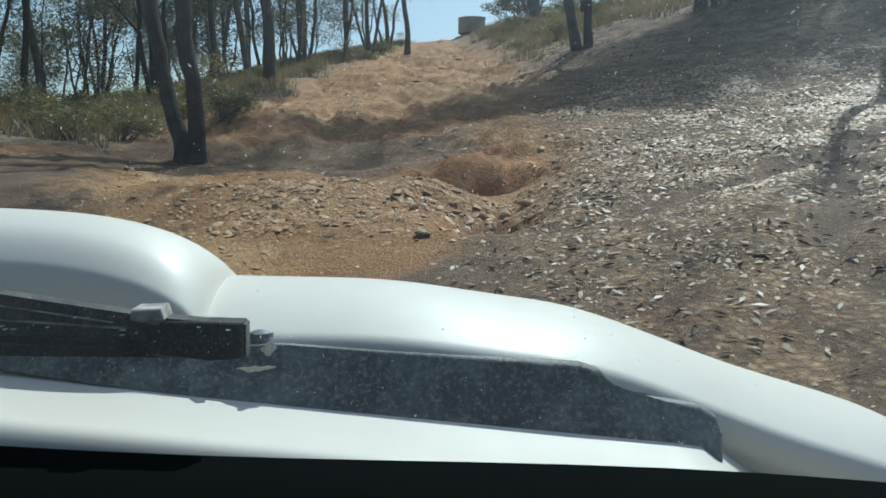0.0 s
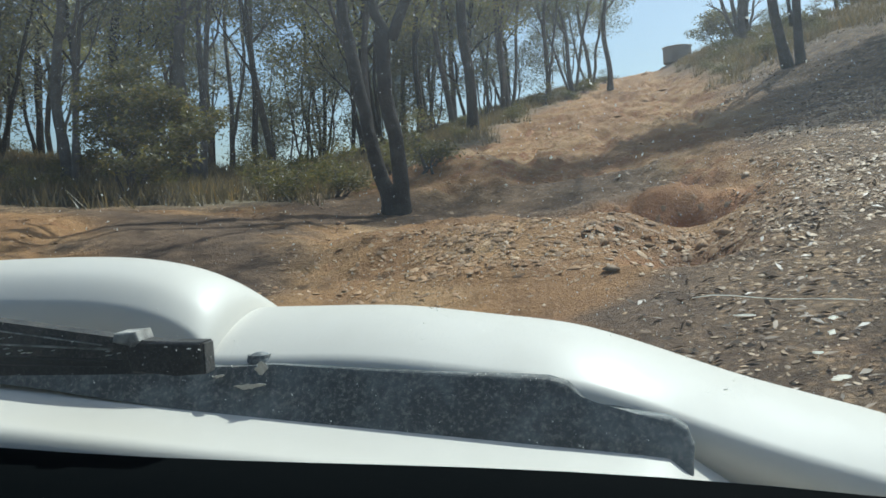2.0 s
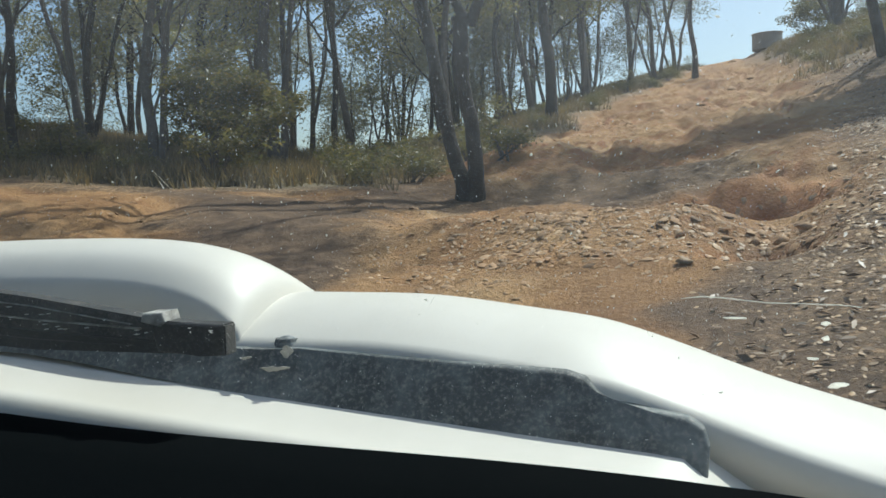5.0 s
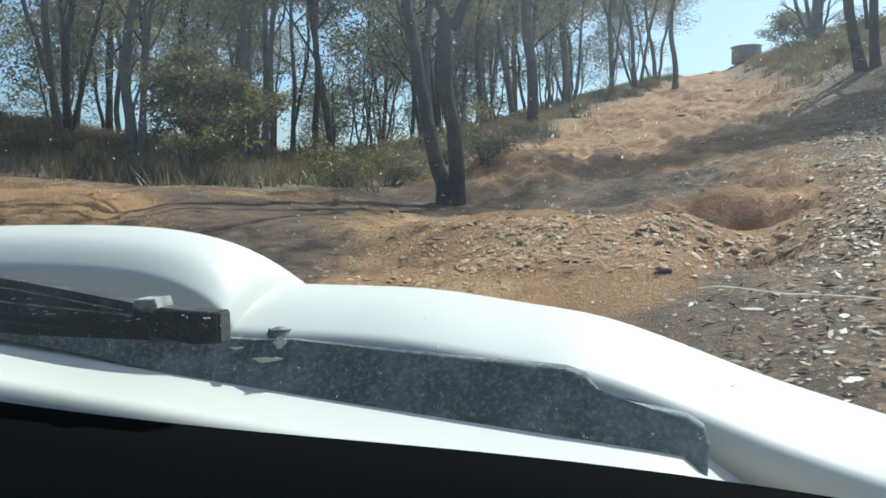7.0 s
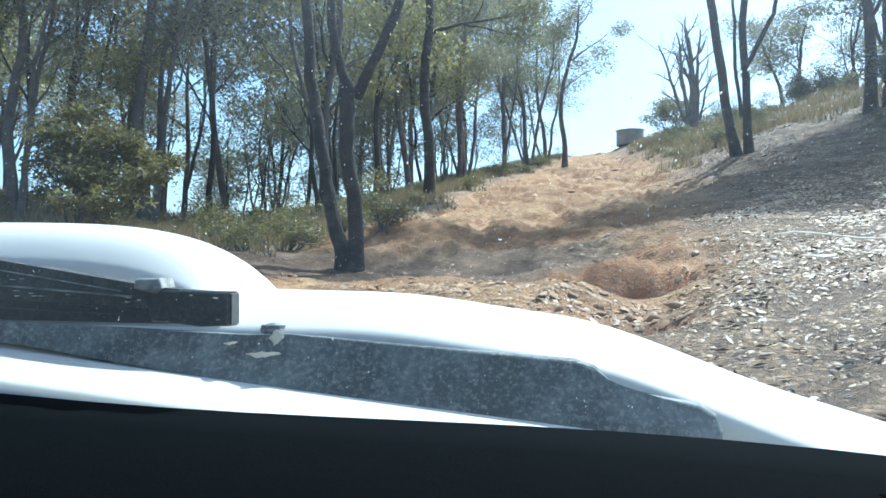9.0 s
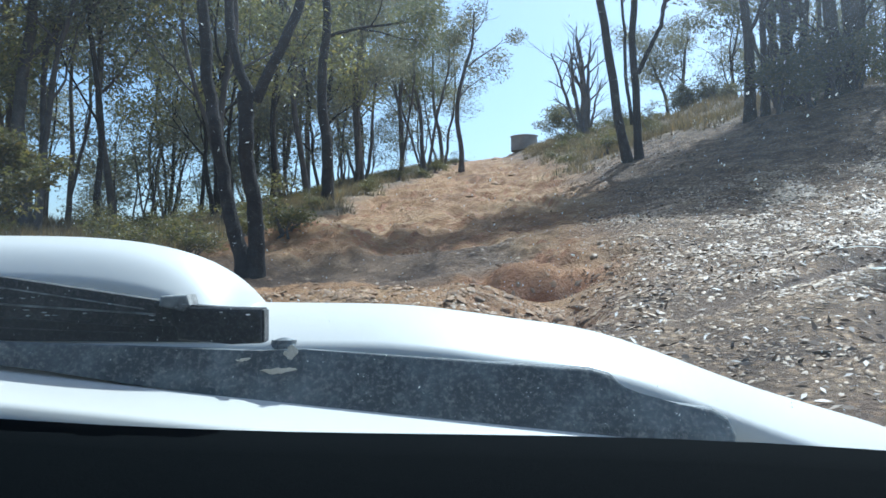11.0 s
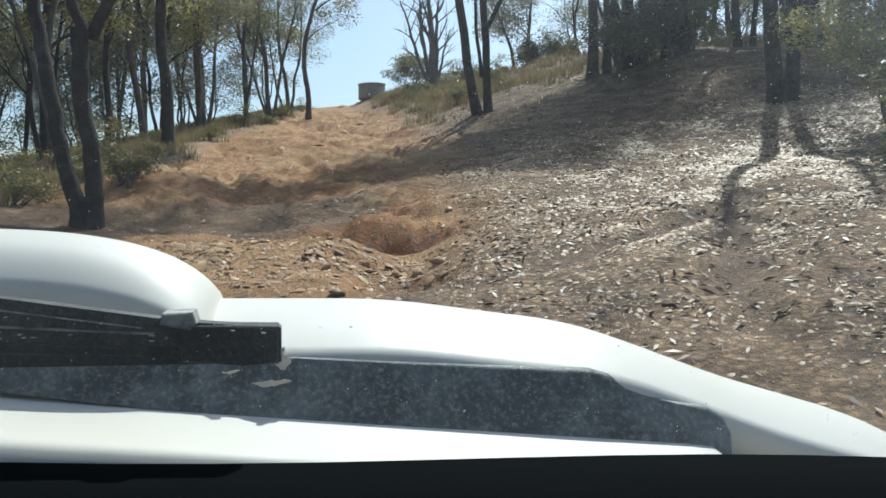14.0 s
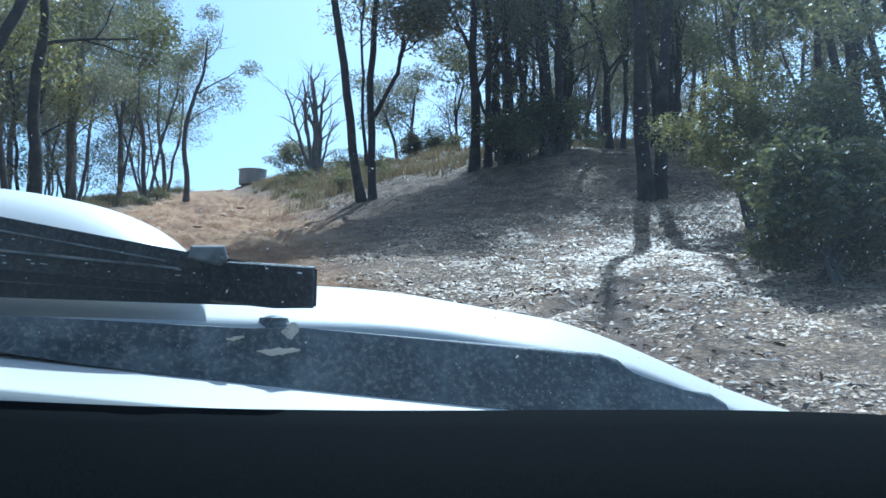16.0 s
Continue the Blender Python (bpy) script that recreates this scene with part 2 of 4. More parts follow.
def glass_material():
    """Windscreen: clear, with a thin uneven film of road dust that catches the sun, and sun glare painted in as extra
    film at the upper right.
    """
    m, nodes, links, bsdf = mat("dusty_windscreen_glass")
    clear = nodes.new("ShaderNodeBsdfTransparent")
    clear.inputs["Color"].default_value = (0.97, 0.985, 0.975, 1)
    film = nodes.new("ShaderNodeBsdfTranslucent")
    film.inputs["Color"].default_value = (0.68, 0.73, 0.78, 1)
    n = tex_noise(nodes, links, 5.0, 5.0, 0.6)
    fac = ramp(nodes, links, n.outputs["Fac"], [(0.3, (0.006,) * 3), (0.8, (0.02,) * 3)]).outputs[0]
    tc = nodes.new("ShaderNodeTexCoord")
    sep = nodes.new("ShaderNodeSeparateXYZ")
    links.new(tc.outputs["Object"], sep.inputs[0])
    # the film grows to the right, painting in part of the sun's veil
    edge = nodes.new("ShaderNodeMapRange")
    for slot, value in enumerate((-0.12, 0.3, 0.0, 1.0), 1):
        edge.inputs[slot].default_value = value
    links.new(sep.outputs["X"], edge.inputs[0])
    thick = ramp(nodes, links, n.outputs["Fac"], [(0.3, (0.012,) * 3), (0.8, (0.034,) * 3)]).outputs[0]
    fac = mix(nodes, links, edge.outputs[0], fac, thick)
    # extra film high on the right stands in for sun glare
    high = nodes.new("ShaderNodeMapRange")
    for slot, value in enumerate((0.02, 0.24, 0.0, 1.0), 1):
        high.inputs[slot].default_value = value
    links.new(sep.outputs["Z"], high.inputs[0])
    both = nodes.new("ShaderNodeMath")
    both.operation = "MULTIPLY"
    side = nodes.new("ShaderNodeMapRange")
    for slot, value in enumerate((-0.2, 0.16, 0.0, 1.0), 1):
        side.inputs[slot].default_value = value
    links.new(sep.outputs["X"], side.inputs[0])
    links.new(side.outputs[0], both.inputs[0])
    links.new(high.outputs[0], both.inputs[1])
    fac = mix(nodes, links, both.outputs[0], fac, ramp(nodes, links, n.outputs["Fac"], [(0.3, (0.05,) * 3), (0.75, (0.19,) * 3)]).outputs[0])
    ms = nodes.new("ShaderNodeMixShader")
    links.new(fac, ms.inputs[0])
    links.new(clear.outputs[0], ms.inputs[1])
    links.new(film.outputs[0], ms.inputs[2])
    links.new(ms.outputs[0], nodes["Material Output"].inputs["Surface"])
    nodes.remove(bsdf)
    return m


GLASS = glass_material()


def fleck_material():
    m, nodes, links, bsdf = mat("backlit_dust")
    tr = nodes.new("ShaderNodeBsdfTranslucent")
    tr.inputs["Color"].default_value = (0.96, 0.94, 0.88, 1)
    bsdf.inputs["Base Color"].default_value = (0.85, 0.83, 0.77, 1)
    bsdf.inputs["Roughness"].default_value = 0.7
    ms = nodes.new("ShaderNodeMixShader")
    ms.inputs[0].default_value = 0.85
    links.new(bsdf.outputs[0], ms.inputs[1])
    links.new(tr.outputs[0], ms.inputs[2])
    links.new(ms.outputs[0], nodes["Material Output"].inputs["Surface"])
    return m


FLECK = fleck_material()


# ---------------------------------------------------------------- mesh helpers
def mesh_from(name, verts, faces, material, smooth=False):
    me = bpy.data.meshes.new(name)
    if isinstance(faces, np.ndarray):
        n, k = faces.shape
        me.vertices.add(len(verts))
        me.vertices.foreach_set("co", np.asarray(verts, dtype=np.float32).ravel())
        me.loops.add(n * k)
        me.loops.foreach_set("vertex_index", faces.astype(np.int32).ravel())
        me.polygons.add(n)
        me.polygons.foreach_set("loop_start", np.arange(0, n * k, k, dtype=np.int32))
        me.polygons.foreach_set("loop_total", np.full(n, k, dtype=np.int32))
        me.update(calc_edges=True)
        me.validate()
    else:
        me.from_pydata([tuple(v) for v in verts], [], faces)
    if smooth:
        me.polygons.foreach_set("use_smooth", np.ones(len(me.polygons), dtype=bool))
    me.materials.append(material)
    return me


def part(name, bm, material, parent=None, label="", smooth=False):
    """Links a bmesh (or a mesh) as one object under parent."""
    if isinstance(bm, bmesh.types.BMesh):
        me = bpy.data.meshes.new(name)
        bmesh.ops.recalc_face_normals(bm, faces=bm.faces)
        bm.to_mesh(me)
        bm.free()
        me.materials.append(material)
        if smooth:
            me.polygons.foreach_set("use_smooth", np.ones(len(me.polygons), dtype=bool))
    else:
        me = bm
    ob = new(name, me)
    if parent is not None:
        ob.parent = parent
    if label:
        tagged(ob, label)
    return ob


def box_bm(x0, x1, y0, y1, z0, z1, bev=0.0, seg=2):
    bm = bmesh.new()
    bmesh.ops.create_cube(bm, size=1.0)
    for v in bm.verts:
        v.co = Vector((x0 if v.co.x < 0 else x1, y0 if v.co.y < 0 else y1, z0 if v.co.z < 0 else z1))
    if bev:
        bmesh.ops.bevel(bm, geom=bm.edges[:], offset=bev, segments=seg, affect="EDGES", profile=0.5)
    return bm


def prism_bm(outline, axis_from, axis_to, bev=0.0, seg=3):
    """A solid from an outline of (r, u) pairs, drawn from depth axis_from to axis_to; each may be a function of r."""
    bm = bmesh.new()
    f0 = axis_from if callable(axis_from) else (lambda r: axis_from)
    f1 = axis_to if callable(axis_to) else (lambda r: axis_to)
    a = [bm.verts.new((r, f0(r), u)) for r, u in outline]
    b = [bm.verts.new((r, f1(r), u)) for r, u in outline]
    bm.faces.new(a)
    bm.faces.new(b[::-1])
    n = len(outline)
    for i in range(n):
        bm.faces.new((a[i], b[i], b[(i + 1) % n], a[(i + 1) % n]))
    if bev:
        rim = [e for e in bm.edges if (e.verts[0] in a) == (e.verts[1] in a)]
        bmesh.ops.bevel(bm, geom=rim, offset=bev, segments=seg, affect="EDGES", profile=0.5)
    return bm


def tube(points, radii, sides=7):
    """Vertices and quads of a tapered tube through the points."""
    pts = np.asarray(points, dtype=float)
    n = len(pts)
    tang = np.gradient(pts, axis=0)
    tang /= np.linalg.norm(tang, axis=1)[:, None] + 1e-9
    ref = np.array([0.31, 0.95, 0.05])
    a = np.cross(tang, ref)
    a /= np.linalg.norm(a, axis=1)[:, None] + 1e-9
    b = np.cross(tang, a)
    ang = np.linspace(0, 2 * np.pi, sides, endpoint=False)
    rad = np.asarray(radii)[:, None, None]
    ring = pts[:, None, :] + rad * (np.cos(ang)[None, :, None] * a[:, None, :] + np.sin(ang)[None, :, None] * b[:, None, :])
    verts = ring.reshape(-1, 3)
    i = np.arange(n - 1)[:, None] * sides
    j = np.arange(sides)[None, :]
    k = (j + 1) % sides
    faces = np.stack([i + j, i + k, i + sides + k, i + sides + j], -1).reshape(-1, 4)
    return verts, faces


def join(chunks):
    verts, faces, base = [], [], 0
    for v, f in chunks:
        verts.append(v)
        faces.append(f + base)
        base += len(v)
    return np.concatenate(verts), np.concatenate(faces)


# ---------------------------------------------------------------- ground
def lattice(ix, iy, seed):
    h = (ix * 374761393 + iy * 668265263 + seed * 974634533) & 0x7FFFFFFF
    h = ((h ^ (h >> 13)) * 1274126177) & 0x7FFFFFFF
    return ((h ^ (h >> 16)) & 0xFFFF) / 65535.0


def value_noise(x, y, seed=0):
    ix, iy = np.floor(x).astype(np.int64), np.floor(y).astype(np.int64)
    fx, fy = x - ix, y - iy
    fx, fy = fx * fx * (3 - 2 * fx), fy * fy * (3 - 2 * fy)
    a, b = lattice(ix, iy, seed), lattice(ix + 1, iy, seed)
    c, d = lattice(ix, iy + 1, seed), lattice(ix + 1, iy + 1, seed)
    return (a + (b - a) * fx) * (1 - fy) + (c + (d - c) * fx) * fy - 0.5


def fbm(x, y, seed=0, octaves=4):
    total, amp = 0.0, 1.0
    for o in range(octaves):
        total = total + amp * value_noise(x * 2**o, y * 2**o, seed + o)
        amp *= 0.5
    return total


def smooth(a, b, x):
    t = np.clip((x - a) / (b - a), 0, 1)
    return t * t * (3 - 2 * t)


def lump(x, y, cx, cy, rx, ry, h, turn=0.0):
    c, s = math.cos(radians(turn)), math.sin(radians(turn))
    u, v = ((x - cx) * c + (y - cy) * s) / rx, (-(x - cx) * s + (y - cy) * c) / ry
    return h * np.exp(-(u * u + v * v))


def crest_y(x):
    """How far ahead the hill's crest lies."""
    return 60.0 - 34.0 * smooth(-4.0, -14.0, x) - 31.0 * smooth(2.5, 10.0, x)


def track_mask(x, y):
    wob = 0.7 * fbm(x * 0.35, y * 0.35, 11, 3)
    left = -4.6 + 0.055 * np.clip(y - 12, 0, 60) + wob - 9.0 * smooth(11.5, 9.0, y) * smooth(2.0, 5.0, y)
    right = 1.6 + wob + 0.6 * smooth(13, 20, y) - 1.0 * smooth(30, 48, y) - 0.8 * smooth(9, 4, y)
    whole = smooth(-0.5, 0.5, x - left) * smooth(0.8, -0.8, x - right) * smooth(68, 60, y)
    return whole * (1 - shade_litter_mask(x, y))


def shade_litter_mask(x, y):
    """Shade painted as dark stony ground on the clay near the car, round one tongue of bare clay; scree to the right.
    """
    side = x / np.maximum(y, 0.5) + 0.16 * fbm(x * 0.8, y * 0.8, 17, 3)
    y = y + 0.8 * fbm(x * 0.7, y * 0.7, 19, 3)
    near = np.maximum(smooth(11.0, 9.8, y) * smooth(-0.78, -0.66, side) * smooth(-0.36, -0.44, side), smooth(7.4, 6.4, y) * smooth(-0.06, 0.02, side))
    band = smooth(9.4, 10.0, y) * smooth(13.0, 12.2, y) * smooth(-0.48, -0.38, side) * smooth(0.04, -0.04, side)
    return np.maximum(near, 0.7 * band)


def green_mask(x, y):
    wob = 1.6 * fbm(x * 0.5, y * 0.5, 23, 3)
    left = smooth(0.2, 1.6, (-4.4 + 0.055 * np.clip(y - 12, 0, 60)) - x + wob) * smooth(10.5, 12.5, y)
    ridge = smooth(0, 1.6, x - 1.6 + 0.5 * wob) * smooth(20.5, 24, y + 0.6 * wob)
    far = smooth(62, 70, y)
    return np.clip(left + 0.6 * ridge + far, 0, 1)


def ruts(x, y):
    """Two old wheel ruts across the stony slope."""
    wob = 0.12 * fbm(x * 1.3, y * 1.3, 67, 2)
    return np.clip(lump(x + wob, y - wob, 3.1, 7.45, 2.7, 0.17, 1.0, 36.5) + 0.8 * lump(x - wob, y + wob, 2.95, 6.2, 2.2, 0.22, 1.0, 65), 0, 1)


def height(x, y):
    x, y = np.asarray(x, dtype=float), np.asarray(y, dtype=float)
    yc = crest_y(x)
    over = np.maximum(y - yc, 0)
    up = np.minimum(y, yc)
    z = 0.15 + 0.17 * up - 0.035 * over - 0.065 * np.maximum(over - 12, 0) + 0.0006 * np.clip(over - 12, 0, 80.0) ** 2
    z = z - 0.055 * smooth(3.5, 0.0, up) * np.clip(3.5 - up, 0, 5)
    z = z + 0.05 * np.clip(-up - 1.5, 0, 60)
    z = z + 0.085 * np.clip(x, -14, 22) * smooth(1.0, 5.0, np.abs(x) + np.maximum(y, 0))
    z = z + 0.22 * np.clip(x - 0.8, 0, 8) * smooth(10.5, 23, y)
    z = z - 0.07 * np.clip(-x - 5, 0, 40) * smooth(22, 30, y)
    z = z + 0.19 * np.clip(-x - 2 - 0.55 * np.clip(y - 8, 0, 20), 0, 12) * smooth(1, 6, y)
    near = smooth(120, 60, np.hypot(x, y))
    trk = track_mask(x, y)
    clear = smooth(2.6, 4.2, np.hypot(x + 0.45, np.minimum(y + 0.5, 0) + np.maximum(y - 1.6, 0)))
    z = z + near * clear * (0.22 * fbm(x * 0.22, y * 0.22, 3, 3) + 0.05 * fbm(x * 1.7, y * 1.7, 5, 3))
    gully = np.abs(fbm(x * 0.55 + 0.12 * y, y * 0.16, 31, 3))
    z = z - clear * trk * 0.15 * smooth(0.16, 0.0, gully) * smooth(5, 9, y)
    steps = 0.16 * np.floor((y + 1.5 * fbm(x * 0.5, y * 0.3, 41, 2)) / 2.6) - 0.16 * (y / 2.6)
    z = z + 0.8 * trk * steps * smooth(17, 21, y) * smooth(50, 40, y)
    ledge = fbm(x * 0.55 + 0.1 * y, y * 0.42, 201, 4)
    tread = np.floor(ledge * 8)
    riser = smooth(0.72, 0.92, ledge * 8 - tread)
    z = z + trk * smooth(8.5, 10.5, y) * smooth(55, 40, y) * 0.85 * ((tread + riser) / 8 - ledge)
    z = z + lump(x, y, -1.3, 7.7, 2.2, 0.55, 0.16, 4)
    rho = np.hypot((x - 0.42) / 1.05, (y - 8.95) / 0.85) + 0.25 * fbm(x * 1.1, y * 1.1, 65, 2)
    z = z - 0.62 * smooth(1.15, 0.2, rho + 0.2 * fbm(x * 2.2, y * 2.2, 61, 2)) - 0.14 * np.exp(-rho * rho * 0.3)
    z = z - 0.26 * smooth(1.3, 0.2, np.hypot((x - 0.42) / 0.42, (y - 6.4) / 0.4) + 0.3 * fbm(x * 2.5, y * 2.5, 63, 3))
    z = z - lump(x, y, 0.5, 7.55, 0.42, 1.1, 0.24, -6) + lump(x, y, 0.3, 10.3, 1.6, 0.6, 0.05)
    z = z - lump(x, y, -1.4, 10.8, 2.6, 0.9, 0.26, 8)
    z = z + lump(x, y, -3.3, 14.2, 1.3, 1.0, 0.28)
    z = z - lump(x, y, -2.6, 11.7, 1.4, 0.5, 0.15, 10)
    z = z - 0.09 * ruts(x, y)
    rill = np.abs(fbm(x * 1.9 + 0.3 * y, y * 0.7, 51, 4))
    z = z - clear * trk * 0.045 * smooth(0.10, 0.0, rill) * smooth(4, 7, y) * smooth(45, 25, y)
    return z + near * (0.018 + 0.03 * trk) * fbm(x * 5.0, y * 5.0, 7, 4) * clear


def ground_z(x, y):
    return float(height(np.array([x]), np.array([y]))[0])


def spaced(fine_lo, fine_hi, step, back_growth, growth, far):
    """Grid lines: even between fine_lo and fine_hi, ever wider apart beyond."""
    out, s, p = [], step, fine_hi
    while p < far:
        out.append(p)
        s *= growth if p < 60 else 1.06
        p += s
    back, s, p = [], step, fine_lo - step
    while p > -far:
        back.append(p)
        s *= back_growth
        p -= s
    return np.array(back[::-1] + list(np.arange(fine_lo, fine_hi, step)) + out + [far])


gx = spaced(-4.8, 6.5, 0.09, 1.06, 1.06, 3000.0)
gy = spaced(4.5, 15.0, 0.09, 1.07, 1.013, 3000.0)
GX, GY = np.meshgrid(gx, gy)
GZ = height(GX, GY)
nx, ny = len(gx), len(gy)
idx = (np.arange(ny - 1)[:, None] * nx + np.arange(nx - 1)[None, :])
gfaces = np.stack([idx, idx + 1, idx + nx + 1, idx + nx], -1).reshape(-1, 4)
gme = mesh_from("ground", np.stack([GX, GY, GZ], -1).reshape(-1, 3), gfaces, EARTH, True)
# tree shade on the near clay, put into the ground colour
near_shade = shade_litter_mask(GX, GY) * smooth(1.0, 0.0, GX) * smooth(0.5, 2.5, GY)
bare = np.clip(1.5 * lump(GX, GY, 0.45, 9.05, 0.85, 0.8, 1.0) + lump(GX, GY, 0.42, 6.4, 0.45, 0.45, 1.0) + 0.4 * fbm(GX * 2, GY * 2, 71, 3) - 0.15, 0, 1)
for name, mask in (("track", track_mask(GX, GY)), ("green", green_mask(GX, GY)), ("bare", bare), ("rut_dark", np.maximum(smooth(0.15, 0.7, ruts(GX, GY)), 0.85 * near_shade))):
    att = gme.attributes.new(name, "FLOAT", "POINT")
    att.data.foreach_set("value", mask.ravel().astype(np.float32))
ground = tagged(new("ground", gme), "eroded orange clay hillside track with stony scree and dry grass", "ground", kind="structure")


# ---------------------------------------------------------------- trees
rng = np.random.default_rng(7)


def leaf_quads(centres, rad, count, size, r, droop=0.6, dome=0.7, width=0.19, fine=False):
    """Long hanging leaves scattered in clumps round the centres."""
    if not len(centres):
        return np.zeros((0, 3)), np.zeros((0, 4), dtype=int)
    c = np.repeat(np.asarray(centres), count, axis=0)
    n = len(c)
    off = r.normal(size=(n, 3))
    off /= np.linalg.norm(off, axis=1)[:, None] + 1e-9
    off *= (r.random((n, 1)) ** 0.45) * rad * np.repeat(0.7 + 0.6 * r.random((len(centres), 1)), count, axis=0)
    off[:, 2] *= np.where(off[:, 2] > 0, 0.7, dome)
    p = c + off
    d = r.normal(size=(n, 3))
    d[:, 2] = d[:, 2] * 0.5 - droop
    d /= np.linalg.norm(d, axis=1)[:, None]
    w = np.cross(d, r.normal(size=(n, 3)))
    w /= np.linalg.norm(w, axis=1)[:, None] + 1e-9
    L = size * (0.6 + 0.8 * r.random((n, 1)))
    W = L * width
    if fine:
        return np.stack([p - w * W * 0.8, p + w * W * 0.8, p + d * L], 1).reshape(-1, 3), np.arange(n * 3).reshape(-1, 3)
    a, m, e = p, p + d * L * 0.45, p + d * L
    verts = np.stack([a, m + w * W, e, m - w * W], 1).reshape(-1, 3)
    return verts, np.arange(n * 4).reshape(-1, 4)


def grow(r, start, way, length, radius, level, out, tips, wander, lift, kids, sides):
    """One limb and its branches, bending and tapering."""
    n = max(4, int(4 + length * 1.6))
    pts, rad, p, d = [np.array(start)], [radius], np.array(start, dtype=float), np.array(way, dtype=float)
    for i in range(n):
        d = d + r.normal(size=3) * wander + np.array([0, 0, lift])
        d /= np.linalg.norm(d)
        p = p + d * length / n
        pts.append(p.copy())
        rad.append(radius * (1 - 0.68 * (i + 1) / n))
    out.append(tube(pts, rad, sides))
    branch(r, pts, rad, level, length, out, tips, wander, lift, kids)


def branch(r, pts, rad, level, length, out, tips, wander, lift, kids, first=0.35):
    if level <= 0:
        tips.append(pts[-1])
        tips.append(pts[-2])
        return
    m = len(pts)
    for k in range(kids):
        f = first + (1 - first) * (k + 0.3 + 0.7 * r.random()) / kids
        i = min(m - 1, int(f * (m - 1)))
        d0 = pts[i] - pts[max(0, i - 1)]
        d0 = d0 / (np.linalg.norm(d0) + 1e-9)
        side = r.normal(size=3)
        side -= d0 * side.dot(d0)
        side /= np.linalg.norm(side) + 1e-9
        way = d0 * 0.75 + side * (0.55 + 0.35 * r.random()) + np.array([0, 0, 0.12])
        way /= np.linalg.norm(way)
        grow(r, pts[i], way, length * (0.42 + 0.22 * r.random()), rad[i] * (0.5 + 0.15 * r.random()), level - 1, out, tips, wander * 1.1, lift, max(2, kids - 1), 5)
    tips.append(pts[-1])


def gum_tree(name, base, stems, seed, leaf=LEAF_GREEN, bark=BARK, leaves=26, clump=0.55, leaf_size=0.2, level=2, kids=4, first=0.45,
             label="", category="tree", group="", dead=False, wander=0.10):
    """A gum tree: each stem is a run of (x, y, z, radius) points from the base; branches and hanging leaf clumps grow from its upper part."""
    r = np.random.default_rng(seed)
    out, tips = [], []
    for stem in stems:
        s = np.array(stem, dtype=float)
        t = np.linspace(0, len(s) - 1, max(8, len(s) * 4))
        dense = np.stack([np.interp(t, np.arange(len(s)), s[:, k]) for k in range(4)], 1)
        for _ in range(2):
            dense[1:-1] = (dense[:-2] + 2 * dense[1:-1] + dense[2:]) / 4
        bow = np.minimum(dense[:, 2].clip(0), 9.0)[:, None] * (0.012 if base[1] < 21 and base[0] > -5 and base[0] < 9 else 0.03)
        dense[:, :2] += np.cumsum(r.normal(size=(len(dense), 2)), axis=0) * (0.012 if base[1] < 15 else 0.025) + bow * np.sin(dense[:, 2:3] * r.uniform(0.7, 1.3, 2) + r.uniform(0, 6.3, 2))
        flare = 1 + 0.4 * np.exp(-np.maximum(dense[:, 2], 0) / 0.25) * (s[0, 2] <= 0.0)
        out.append(tube(dense[:, :3], dense[:, 3] * flare, 10))
        span = np.linalg.norm(np.diff(dense[:, :3], axis=0), axis=1).sum()
        if s[-1, 3] > 0.09:
            continue
        branch(r, list(dense[:, :3]), list(dense[:, 3]), level, span * 0.55, out, tips, wander, 0.035, kids, first)
    root = tagged(new(name), label, category, group)
    root.location = (base[0], base[1], ground_z(*base) - 0.04)
    v, f = join(out)
    part("trunk", mesh_from("trunk", v, f, bark, True), bark, root)
    if not dead:
        if base[1] > 15:
            leaves, leaf_size = leaves * 1.85, leaf_size * 0.76
        v, f = leaf_quads(tips[::4], clump * 1.55, int(leaves * 2.5), leaf_size, r, 0.6, 0.62, 0.26, base[1] > 15)
        part("crown", mesh_from("crown", v, f, leaf), leaf, root)
    return root


def straight(h, r, lean=(0, 0), x=0.0, y=0.0, bend=0.0):
    """A single stem h metres high."""
    return [(x, y, -0.15, r), (x + lean[0] * 0.3 + bend, y + lean[1] * 0.3, h * 0.3, r * 0.85),
            (x + lean[0] * 0.65 + bend * 0.6, y + lean[1] * 0.65, h * 0.65, r * 0.62), (x + lean[0], y + lean[1], h, r * 0.3)]


